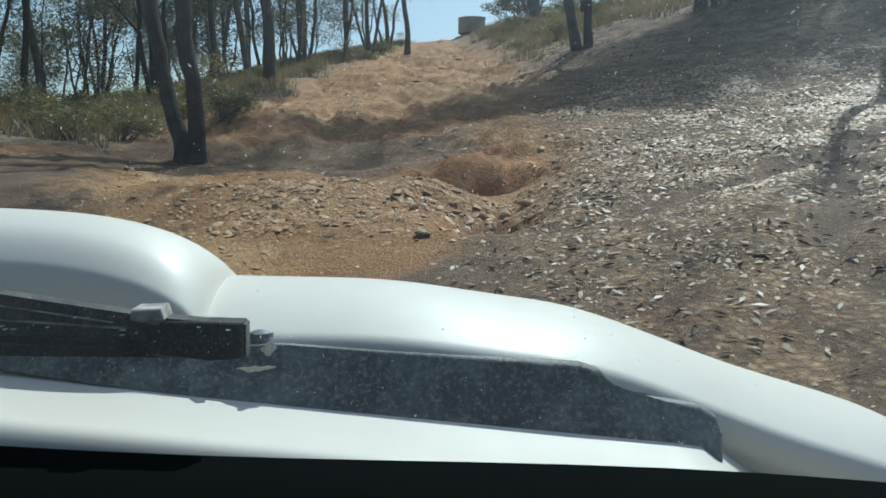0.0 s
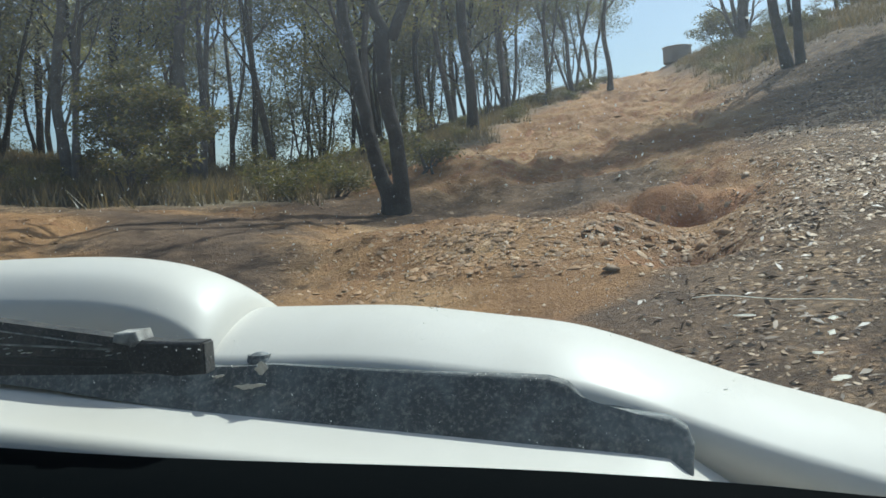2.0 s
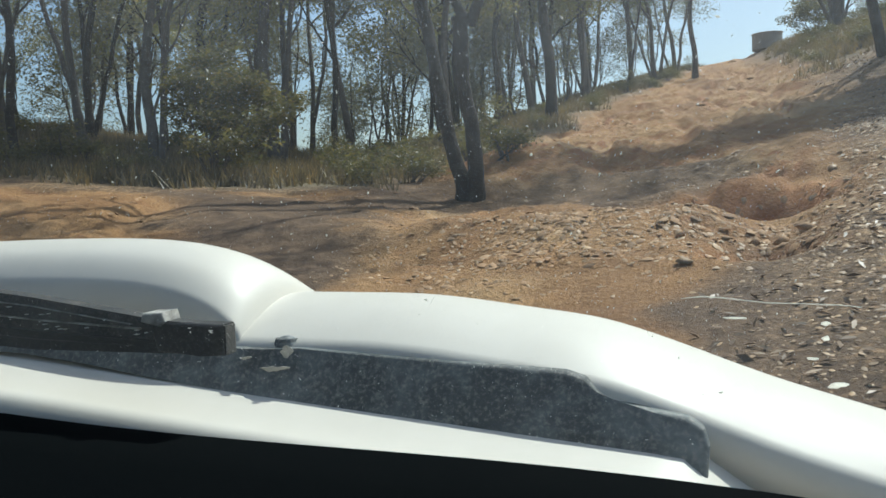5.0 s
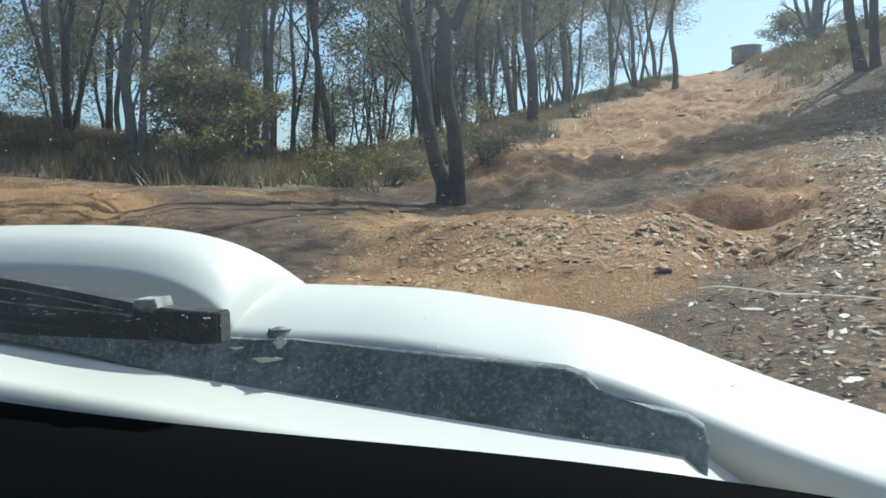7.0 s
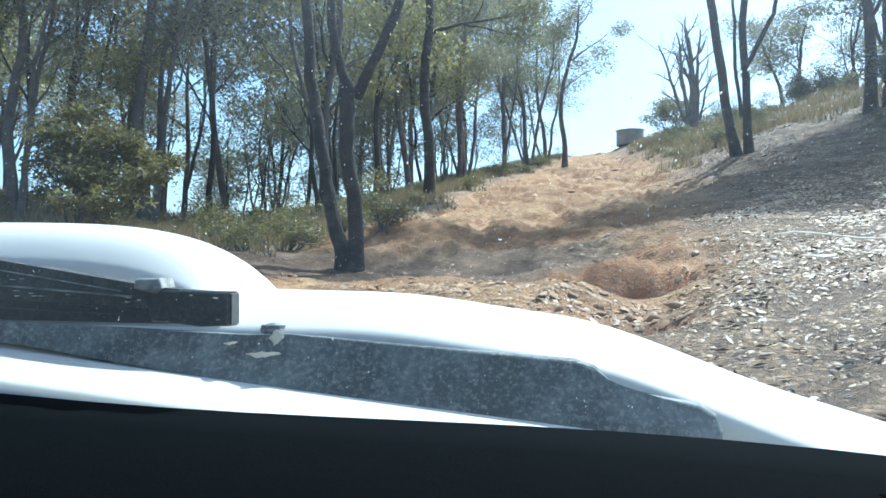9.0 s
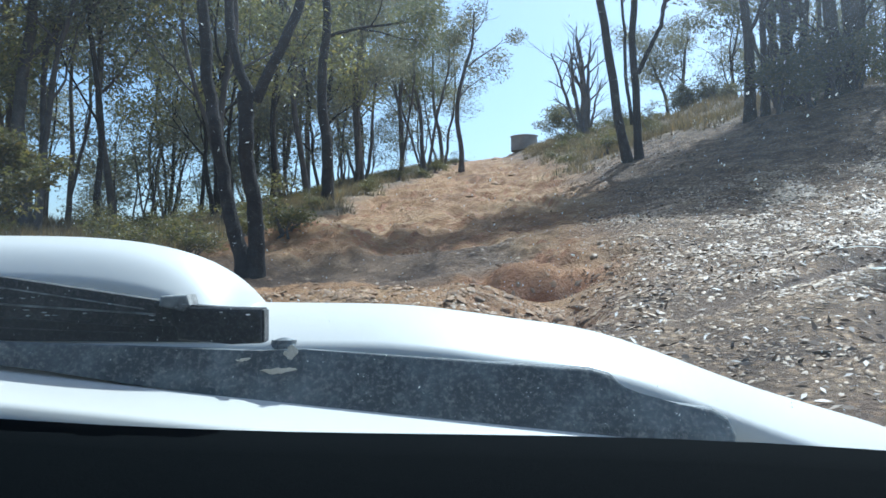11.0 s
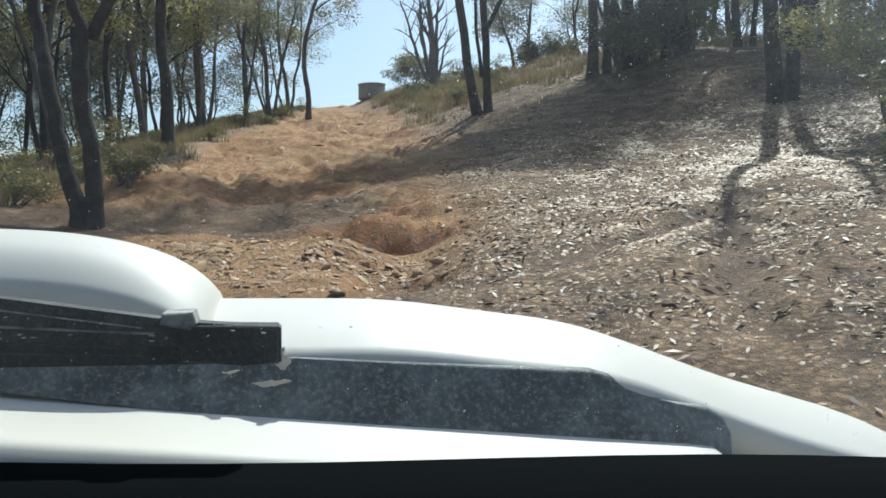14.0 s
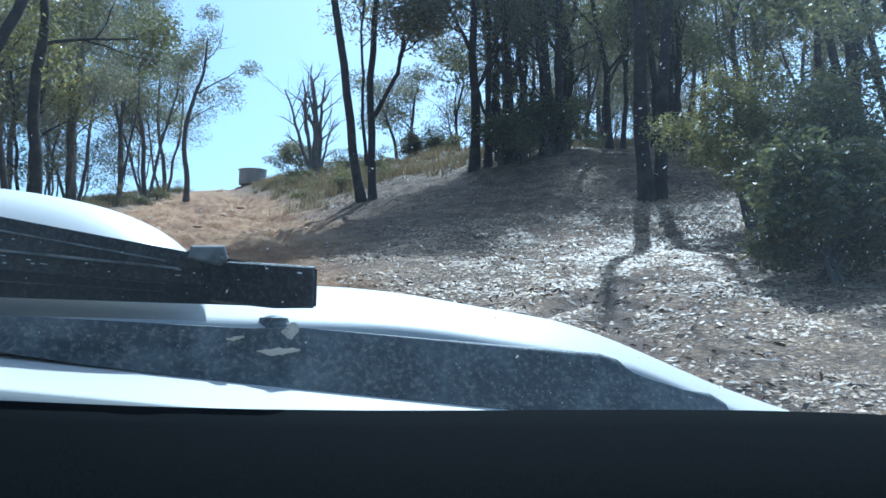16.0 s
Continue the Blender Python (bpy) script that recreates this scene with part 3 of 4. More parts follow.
# the forked tree beside the track
gum_tree("forked_gum_tree", (-3.35, 11.6), [
    [(-0.05, 0, -0.15, 0.115), (-0.14, 0, 0.3, 0.105), (-0.26, 0, 0.85, 0.10), (-0.36, 0.03, 1.4, 0.095), (-0.42, 0.05, 2.0, 0.092), (-0.55, 0.1, 2.7, 0.088), (-0.6, 0.1, 3.4, 0.08), (-0.95, 0.2, 6.5, 0.06), (-1.3, 0.3, 11.0, 0.03)],
    [(0.05, 0, -0.15, 0.125), (0.12, 0, 0.4, 0.11), (0.16, 0, 0.95, 0.105), (0.10, 0, 1.6, 0.105), (0.08, 0, 2.1, 0.105), (0.07, 0, 2.6, 0.11)],
    [(0.07, 0, 2.5, 0.08), (-0.12, 0.05, 2.95, 0.07), (-0.2, 0.05, 3.5, 0.065), (-0.4, 0.3, 6.8, 0.05), (-0.3, 0.5, 10.8, 0.03)],
    [(0.07, 0, 2.5, 0.085), (0.32, -0.05, 2.85, 0.075), (0.58, -0.05, 3.3, 0.07), (1.2, 0.8, 5.4, 0.06), (1.9, 1.4, 7.5, 0.045), (2.3, 1.8, 10.5, 0.03)]],
    101, LEAF_GREEN, BARK, leaves=55, clump=0.7, leaf_size=0.14, first=0.8, kids=6, label="dark-barked gum tree forking low beside the clay track")
gum_tree("gum_tree", (-4.85, 24.5), [straight(11.5, 0.17, (-0.3, 0), bend=0.12)], 102, LEAF_GREEN, BARK, leaves=170, clump=0.6, leaf_size=0.16, first=0.42, kids=5,
         label="dark gum tree with a full green crown by the track")
gum_tree("gum_tree", (-1.5, 42.0), [straight(8.0, 0.14, (0.9, 0), bend=-0.35)], 103, LEAF_GREY, BARK_GREY, leaves=80, clump=0.55, leaf_size=0.18, first=0.4,
         label="slim leaning gum tree with a thin grey-green crown on the ridge")
gum_tree("gum_tree", (3.38, 20.2), [straight(11.0, 0.115, (-1.8, 0), x=-0.1, bend=-0.05), straight(10.0, 0.10, (0.12, 0.3), x=0.14, bend=-0.06),
         [(0.12, 0, 2.1, 0.06), (0.36, 0, 2.7, 0.055), (0.62, 0.05, 3.3, 0.05), (0.7, 0.05, 4.0, 0.045), (1.15, 0.1, 5.6, 0.02)], [(0.02, 0.05, 0.9, 0.045), (-0.1, 0.1, 2.4, 0.04), (-0.12, 0.1, 4.2, 0.03), (0.1, 0.1, 6.2, 0.015)]], 104, LEAF_GREY, BARK, leaves=85,
         clump=0.55, leaf_size=0.15, first=0.58, kids=6, label="twin-stemmed gum tree with sparse high foliage on the slope")
gum_tree("dead_tree", (4.95, 44.5), [straight(5.4, 0.23, (-0.25, 0)), straight(5.2, 0.13, (0.45, 0), x=0.08), straight(3.1, 0.08, (0.95, 0), x=0.1), straight(5.2, 0.12, (-0.8, 0.3), x=-0.06), straight(4.5, 0.11, (-1.7, 0), x=-0.08, bend=-0.1)], 105,
         bark=DEADWOOD, dead=True, kids=6, first=0.35, label="bare grey dead tree with upswept limbs on the ridge")
gum_tree("gum_tree", (8.6, 39.5), [straight(4.6, 0.10, (-1.1, 0), x=-0.1), straight(5.0, 0.12, (0.6, 0), x=0.1)], 106, LEAF_GREY, BARK, leaves=150, clump=0.62, leaf_size=0.15, first=0.5,
         label="small gum tree with rounded clumps of foliage on the skyline")

# trees on the ridge left of the gap
for k, (x, y, h, lean) in enumerate([(-6.2, 40, 9, -0.8), (-4.7, 44, 9.5, 0.5), (-3.6, 46, 8.6, -1.0), (-8.0, 36, 10, 0.3), (-5.4, 34, 9.0, 0.2), (-2.9, 50, 7.2, -0.6)]):
    gum_tree("gum_tree", (x, y), [straight(h, 0.13, (lean, 0), bend=-0.2 * lean), straight(h * 0.9, 0.09, (-lean * 1.3, 0.3), x=0.15), straight(h * 0.8, 0.07, (lean * 2.2, -0.4), x=-0.1, bend=0.2 * lean)], 110 + k, (LEAF_GREY, LEAF_GREEN)[k % 2], BARK_GREY,
             leaves=190, clump=0.72, leaf_size=0.14, first=0.4, label="tall gum tree with grey-green clumped foliage on the ridge", group="ridge gum trees")

# the dark clump up the slope
for k, (x, y, h, rad) in enumerate([(6.35, 20.9, 7.2, 0.14), (7.0, 21.8, 6.4, 0.10), (7.3, 20.9, 7.0, 0.13), (7.7, 21.9, 7.2, 0.15), (8.3, 20.8, 6.8, 0.19), (8.75, 21.7, 6.4, 0.12), (9.6, 22.8, 7.2, 0.15), (7.9, 23.3, 7.0, 0.13), (10.6, 21.6, 6.0, 0.11), (11.8, 21.2, 6.2, 0.12), (12.9, 22.6, 6.6, 0.12), (11.4, 19.6, 5.2, 0.10)]):
    lean = rng.normal(0, 0.7)
    gum_tree("gum_tree", (x, y), [straight(h, rad, (lean, 0.2), bend=0.15), straight(h * 0.85, rad * 0.7, (-lean, 0.3), x=0.3)], 130 + k, LEAF_GREEN, BARK, leaves=66, clump=0.62, leaf_size=0.15,
             first=(0.26, 0.5)[k % 2], kids=5, label="dark gum tree in a dense clump on the slope", group="slope clump trees")
for k, (x, y, h, rad) in enumerate([(8.0, 14.8, 10.4, 0.15), (8.3, 14.9, 9.8, 0.13)]):
    gum_tree("gum_tree", (x, y), [straight(h, rad, (1.6 * k - 0.5, 0.3), bend=0.1 - 0.2 * k)], 140 + k, LEAF_GREEN, BARK, leaves=5, clump=0.4, leaf_size=0.14, first=0.75, kids=4,
             label="dark gum tree standing above the stony bank", group="bank gum trees")

# placed up the bank to shade shrubs and scree; the third is added only for shade
for k, (x, y, h) in enumerate([(10.8, 12.8, 9.0), (11.9, 13.6, 9.0), (9.9, 10.4, 6.2), (12.9, 14.8, 7.0)]):
    gum_tree("gum_tree", (x, y), [straight(h, 0.11, (0.9 - 0.5 * k, 0.3), bend=0.1), straight(h * 0.9, 0.08, (-0.9, 0.5), x=0.2, bend=-0.1)], 150 + k, LEAF_GREEN, BARK, leaves=(110, 110, 34, 80)[k], clump=0.5, leaf_size=0.14, first=0.4, kids=5,
             label="dark leaning gum tree among the shrubs on the bank", group="bank gum trees")

# woods behind: five kinds of tree, repeated
KINDS = []
for k in range(6):
    h = (8.5, 10, 9, 11, 7.5, 9.5)[k]
    stems = [straight(h, 0.085 + 0.01 * k, (rng.normal(0, 0.6), rng.normal(0, 0.5)), bend=rng.normal(0, 0.15))]
    for _ in range(k % 3):
        stems.append(straight(h * rng.uniform(0.75, 0.95), 0.07, (rng.normal(0, 1.0), rng.normal(0, 0.8)), x=0.2))
    KINDS.append((stems, 160 + k, (LEAF_OLIVE, LEAF_GREEN, LEAF_GREY, LEAF_GREEN, LEAF_OLIVE, LEAF_GREY)[k], (BARK, BARK_GREY)[k % 2],
                  ("gum tree with low-hanging yellow-green foliage", "twin-stemmed gum tree with green foliage", "slender gum tree with grey-green foliage",
                   "tall twin-stemmed gum tree with dark foliage", "short gum tree with yellow-green foliage", "leaning twin-stemmed gum tree with thin foliage")[k]))
WOOD_SPOTS = [(-9.5, 20, 0), (-12.5, 19, 4), (-7.0, 21.5, 1), (-6.6, 25, 0), (-15.5, 21, 0), (-11, 24, 3), (-9, 28, 2), (-14, 27, 1), (-18.5, 23, 4), (-6.4, 29, 3),
              (-18, 17.5, 1), (-22, 20, 0), (-8.5, 33, 5), (-12.5, 32, 2), (-17, 31, 3), (-22, 28, 5), (-11, 38, 1), (-15, 37, 0), (-20, 36, 2), (-27, 25, 3), (-25.5, 33, 1),
              (-9.5, 43, 3), (-13, 46, 5), (-30, 30, 0), (-7.2, 47, 2), (-18, 45, 1), (-16.5, 14.0, 2), (-21, 13, 3), (-26, 16, 1),
              ]
EDGE_SPOTS = [(-13.2, 13.2, 0), (-18.5, 12.0, 4), (-12.0, 15.8, 5), (-20, 16.5, 0), (-15.0, 17.0, 1), (-23, 18, 4), (-17.5, 20, 2), (-13.6, 23, 5), (-20, 25, 0), (-24, 23, 2), (-28, 20, 4), (-25, 13, 0),
              (-10.4, 18.2, 5), (-8.0, 24, 4), (-6.9, 34, 4), (-10.5, 30, 0)]
RIGHT_SPOTS = [(12.8, 28, 1), (14.8, 27, 5), (17, 28, 3), (19.5, 31, 2), (15.8, 33, 5), (11.2, 30, 3), (21.5, 27, 1), (18, 37, 2), (22, 34, 3), (25, 30, 5), (11, 38, 2), (16, 43, 1),
               (20.5, 42, 5), (24.5, 39, 2), (28, 35, 3), (16.5, 24.0, 5), (19.5, 23.5, 2), (22, 22, 1), (13.4, 31, 5), (18.5, 26, 5)]
protos = {}
for x, y, k in WOOD_SPOTS + EDGE_SPOTS + RIGHT_SPOTS:
    if k not in protos:
        stems, seed, leaf, bark, label = KINDS[k]
        protos[k] = gum_tree("gum_tree", (x, y), stems, seed, leaf, bark, leaves=108 if k % 3 == 0 else 84, clump=0.62, leaf_size=0.16, first=0.27 if k in (0, 4) else 0.36, kids=5, wander=0.15, label=label, group="woodland gum trees")
        continue
    s = rng.uniform(0.85, 1.2) * (0.75 if x > 0 else 1.0)
    ob = copy_thing(protos[k], pose(x, y, ground_z(x, y) - 0.04, 0, 0, rng.uniform(0, 360)))
    ob.scale = (s, s, s)


# saplings that fill the woods below the crowns
sapling = gum_tree("sapling", (-9.0, 31.0), [straight(4.6, 0.05, (0.3, 0.2), bend=0.1), straight(4.0, 0.04, (-0.9, 0.3), x=0.1, bend=-0.1), straight(3.4, 0.035, (0.9, -0.5), x=-0.1)], 170, LEAF_GREY, BARK_GREY,
                   leaves=30, clump=0.55, leaf_size=0.17, first=0.22, kids=4, wander=0.16, label="young grey-green gum sapling among the woods", group="saplings")
for x, y in [(-7.6, 31), (-11.5, 27.5), (-13.5, 30), (-16, 26), (-18.5, 28), (-21, 24), (-24, 27), (-7.0, 38), (-9.5, 37), (-6.2, 43), (-12, 35), (-15.5, 33), (-20, 32), (-26, 29), (-5.2, 49), (-8, 46),
             (-29, 24), (-23, 21), (-27, 18.5), (-31, 21), (-19, 22), (-14.6, 24.5), (-10.4, 33), (-4.4, 52), (-33, 27), (-17, 36), (13.5, 30), (15.5, 29), (17.5, 31), (12.2, 33), (19.5, 28), (14.5, 25.5)]:
    ob = copy_thing(sapling, pose(x, y, ground_z(x, y) - 0.04, 0, 0, rng.uniform(0, 360)))
    q = rng.uniform(0.7, 1.15)
    ob.scale = (q * 1.1, q * 1.1, q)


# ---------------------------------------------------------------- shrubs and grass
def shrub(name, base, h, spread, seed, leaves, label, leaf=LEAF_BUSH, size=0.09, clump=0.28, group="shrubs", stems=7):
    """A many-stemmed wispy shrub."""
    r = np.random.default_rng(seed)
    out, tips = [], []
    for _ in range(stems):
        a, tilt = r.uniform(0, 2 * np.pi), r.uniform(0.1, 0.7) * spread / h
        way = np.array([math.cos(a) * tilt, math.sin(a) * tilt, 1.0])
        grow(r, (r.normal(0, 0.08), r.normal(0, 0.08), -0.08), way / np.linalg.norm(way), h * r.uniform(0.6, 0.95), 0.02 + 0.008 * h, 2, out, tips, 0.16, 0.03, 3, 5)
    root = tagged(new(name), label, "shrub", group)
    root.location = (base[0], base[1], ground_z(*base))
    v, f = join(out)
    part("stems", mesh_from("stems", v, f, BARK_GREY, True), BARK_GREY, root)
    v, f = leaf_quads(tips, clump, leaves, size, r, 0.1)
    part("foliage", mesh_from("foliage", v, f, leaf), leaf, root)
    return root


shrub("shrub", (8.3, 11.9), 2.2, 1.9, 201, 150, "wispy olive-green shrub on the stony bank", LEAF_OLIVE, size=0.07, clump=0.32, stems=9)
shrub("shrub", (6.9, 8.5), 2.2, 1.5, 202, 240, "dense dark shrub on the stony bank", LEAF_GREEN, 0.07, clump=0.34)
shrub("shrub", (5.7, 7.1), 1.3, 1.1, 203, 200, "low dark shrub at the edge of the scree", LEAF_GREEN, clump=0.3)
low = shrub("shrub", (-4.6, 16.5), 1.0, 1.0, 204, 24, "low wispy olive shrub in dry grass", LEAF_BUSH, 0.08, 0.28, stems=5)
SHRUB_SPOTS = [(-5.6, 15.2), (-6.5, 17.0), (-5.2, 19.0), (-7.5, 15.8), (-8.5, 18), (-4.9, 23), (-5.5, 27), (-4.6, 31), (-4.0, 36), (-3.4, 40), (-2.9, 44), (-10, 16.5), (-12, 17.5),
               (-14, 16), (-4.2, 28), (-3.2, 47), (4.5, 45), (5.3, 43), (4.3, 41), (6.4, 40), (7.4, 38), (5.6, 37), (9.5, 37), (4.0, 43.5),
               (6.2, 45), (8.4, 36), (-9, 14.5), (-11, 14), (-2.2, 52), (-16, 15), (-10.5, 12.8), (-12.5, 12.4), (-13.5, 14.5), (-15, 13), (-17, 13.5), (-18, 15.5), (-19.5, 13.5)]
MORE_SHRUBS = [(-4.7, 13.0), (-5.4, 12.5), (-3.3, 13.6), (-4.2, 14.4), (-6.2, 13.6),
               (-8.5, 21), (-10.5, 21.5), (-12.5, 21), (-7.2, 19.2), (-14.5, 19.5), (-17, 18.2), (-19, 19), (-6.2, 22.5), (-21.5, 15.5), (-23, 14.5), (2.6, 27), (3.4, 30), (2.4, 33), (4.6, 29), (3.0, 36), (5.6, 31), (3.4, 24.2), (4.9, 25.5), (10, 31), (13, 32)]
for x, y in SHRUB_SPOTS + MORE_SHRUBS:
    s = rng.uniform(0.55, 1.2) * (0.75 if y < 34 else 0.85)
    ob = copy_thing(low, pose(x, y, ground_z(x, y), 0, 0, rng.uniform(0, 360)))
    ob.scale = (s * 1.2, s * 1.2, s * 0.85)
shrub("shrub", (4.05, 46.0), 2.0, 1.4, 207, 40, "rounded grey-green bush on the skyline", LEAF_GREY, 0.14, 0.4)
shrub("shrub", (9.0, 34.0), 1.5, 1.3, 208, 40, "small grey-green bush on the skyline", LEAF_GREY, 0.12, 0.3)
shrub("shrub", (8.2, 34.5), 1.2, 1.2, 209, 40, "small grey-green bush on the skyline", LEAF_GREY, 0.12, 0.3)
for k, (bx, by, bh) in enumerate([(6.9, 20.6, 1.5), (7.6, 20.3, 1.3), (8.2, 20.5, 1.7), (8.9, 20.9, 1.4)]):
    shrub("shrub", (bx, by), bh, 1.2, 220 + k, 60, "dark bush at the foot of the tree clump", LEAF_GREEN, 0.09, 0.28)
shrub("dark_bush", (-8.7, 13.2), 2.0, 1.1, 205, 120, "dense dark-green bush in front of the woods", LEAF_BUSH, 0.10, 0.3)


def scatter(n, x0, x1, y0, y1, keep, seed):
    r = np.random.default_rng(seed)
    x, y = r.uniform(x0, x1, n), r.uniform(y0, y1, n)
    ok = keep(x, y) > r.random(n)
    return x[ok], y[ok]


def grass_mesh(x, y, seed, h, blades=7):
    r = np.random.default_rng(seed)
    n = len(x) * blades
    bx = np.repeat(x, blades) + r.normal(0, 0.06, n)
    by = np.repeat(y, blades) + r.normal(0, 0.06, n)
    bz = height(bx, by)
    p = np.stack([bx, by, bz - 0.02], 1)
    d = np.stack([r.normal(0, 0.35, n), r.normal(0, 0.35, n), np.ones(n)], 1)
    L = h * (0.5 + r.random((n, 1)))
    w = np.stack([r.normal(size=n), r.normal(size=n), np.zeros(n)], 1)
    w /= np.linalg.norm(w, axis=1)[:, None]
    w *= 0.010 + 0.02 * h
    verts = np.stack([p - w, p + w, p + d * L], 1).reshape(-1, 3)
    return mesh_from("grass", verts, np.arange(n * 3).reshape(-1, 3), GRASS)


x, y = scatter(90000, -24, 18, 10, 60, lambda a, b: green_mask(a, b) * 0.75 * smooth(-0.4, 0.1, fbm(a * 0.7, b * 0.7, 77, 2)), 301)
tagged(new("grass", grass_mesh(x, y, 302, 0.26, 6)), "dry olive grass tufts along the track and ridge", "grass", kind="stuff")


# ---------------------------------------------------------------- water tank and post on the ridge
def water_tank(base):
    root = tagged(new("water_tank"), "round grey concrete water tank with a shallow lid on the ridge", "tank")
    root.location = (*base, ground_z(*base) - 0.1)
    bm = bmesh.new()
    bmesh.ops.create_cone(bm, cap_ends=True, segments=28, radius1=0.92, radius2=0.9, depth=1.0, matrix=Matrix.Translation((0, 0, 0.5)))
    part("tank_wall", bm, CONCRETE, root)
    bm = bmesh.new()
    bmesh.ops.create_cone(bm, cap_ends=True, segments=28, radius1=0.98, radius2=0.2, depth=0.14, matrix=Matrix.Translation((0, 0, 1.07)))
    part("lid", bm, CONCRETE, root)


water_tank((2.3, 58.0))
post = tagged(new("fence_post"), "weathered wooden fence post on the slope", "post")
post.location = (8.6, 46.0, ground_z(8.6, 46.0) - 0.1)
v, f = tube([(0, 0, 0), (-0.02, 0, 0.6), (-0.05, 0, 1.3)], [0.09, 0.085, 0.075], 8)
part("post_shaft", mesh_from("post_shaft", v, f, DEADWOOD, True), DEADWOOD, post)


# ---------------------------------------------------------------- the car the view is taken from
# Car frame: r to the right, d ahead, u up, from the camera's eye; panels are shaped to fit its view.
EYE = pose(0, 0.68, 0, 0, 0, 3.0) @ pose(0, -0.68, 1.6, 0.5, 0, 0) @ pose(0, 0, 0, 0, 0.8, 0)
NEAR = Matrix.Diagonal((1.12, 1.12, 1.12, 1))
car = tagged(new("car"), "white four-wheel-drive car with a bulged bonnet parked on the track", "car")
car.matrix_world = EYE
MID = -0.45


def crest_u(q):
    """Height of the bonnet's highest line, q metres out from its middle."""
    return np.interp(q, [0, 0.25, 0.405, 0.469, 0.512, 0.566, 0.598, 0.673, 0.721, 0.779, 0.869, 0.92, 0.96, 1.0],
                     [-0.043, -0.0452, -0.048, -0.0561, -0.0632, -0.0697, -0.0779, -0.1054, -0.1248, -0.1426, -0.1695, -0.195, -0.235, -0.30])


def bonnet_u(r, d):
    q = np.abs(r - MID)
    u = sum(crest_u(np.abs(q + o)) for o in (-0.03, -0.015, 0, 0.015, 0.03)) / 5
    front = 0.38 * (np.sqrt((d - 0.8) ** 2 + 0.076**2) - 0.076)
    return u - np.where(d < 0.8, 2.5 * (d - 0.8) ** 2, front) - 0.5 * np.clip(d - 1.45, 0, 1) ** 2


def cowl_u(r, d):
    """The panel below the glass falls away from the middle to both sides."""
    out = np.abs(r - MID) + MID
    return -0.143 - 0.11 * out - 0.6 * np.clip(out - 0.2, 0, 1) + 0.22 * np.clip(d - 0.61, 0, 1)


def sheet(name, r0, r1, d0, d1, nr, nd, func, thick, material, parent, label=""):
    """A curved panel with thickness, its rim turned down."""
    r, d = np.meshgrid(np.linspace(r0, r1, nr), np.linspace(d0, d1, nd))
    u = func(r, d)
    top = np.stack([r, d, u], -1).reshape(-1, 3)
    low = top - np.array([0, 0, thick])
    i = (np.arange(nd - 1)[:, None] * nr + np.arange(nr - 1)[None, :])
    f = np.stack([i, i + 1, i + nr + 1, i + nr], -1).reshape(-1, 4)
    n = len(top)
    rim = np.concatenate([np.arange(nr), np.arange(1, nd) * nr + nr - 1, (nd - 1) * nr + np.arange(nr - 2, -1, -1), np.arange(nd - 2, 0, -1) * nr])
    nxt = np.roll(rim, -1)
    side = np.stack([rim, rim + n, nxt + n, nxt], -1)
    me = mesh_from(name, np.concatenate([top, low]), np.concatenate([f, f[:, ::-1] + n, side]), material, True)
    return part(name, me, material, parent, label)


sheet("bonnet", MID - 0.97, MID + 0.97, 0.685, 1.75, 130, 90, bonnet_u, 0.034, PAINT, car)

sheet("cowl_panel", MID - 0.95, MID + 0.95, 0.575, 0.76, 90, 8, cowl_u, 0.03, PAINT, car)


def scoop_u(r, d):
    q = np.clip(np.abs(r - MID) / 0.271, 0, 1)
    rise = smooth(0.60, 0.725, d) * smooth(1.0, 0.74, d)
    return bonnet_u(r, d) - 0.012 + (0.078 * np.sqrt(np.maximum(1 - q**4, 0))) * rise


sheet("bonnet_scoop", MID - 0.271, MID + 0.271, 0.69, 1.0, 90, 50, scoop_u, 0.07, PAINT, car, "raised white bonnet bulge")


def front_wing(side):
    """Wing with a round wheel arch, under the bonnet's edge."""
    bm = bmesh.new()
    a = [bm.verts.new((0, d, u)) for d, u in
         [(0.45, -0.36), (1.0, -0.34), (1.75, -0.55), (1.85, -0.7), (1.85, -1.05)]
         + [(1.28 + 0.42 * math.cos(t), -1.12 + 0.42 * math.sin(t)) for t in np.linspace(0.15, math.pi - 0.15, 13)] + [(0.45, -1.1)]]
    bm.faces.new(a)
    ex = bmesh.ops.extrude_face_region(bm, geom=bm.faces[:])
    bmesh.ops.translate(bm, vec=(0.06, 0, 0), verts=[g for g in ex["geom"] if isinstance(g, bmesh.types.BMVert)])
    ob = part("front_wing", bm, PAINT, car)
    ob.location.x = MID + (0.97 if side > 0 else -1.03)


front_wing(1)
front_wing(-1)
part("grille", box_bm(MID - 0.75, MID + 0.75, 1.76, 1.84, -0.9, -0.58, 0.02), BLACK_PLASTIC, car)
part("front_bumper", box_bm(MID - 0.98, MID + 0.98, 1.74, 2.0, -1.18, -0.92, 0.05), BLACK_PLASTIC, car)
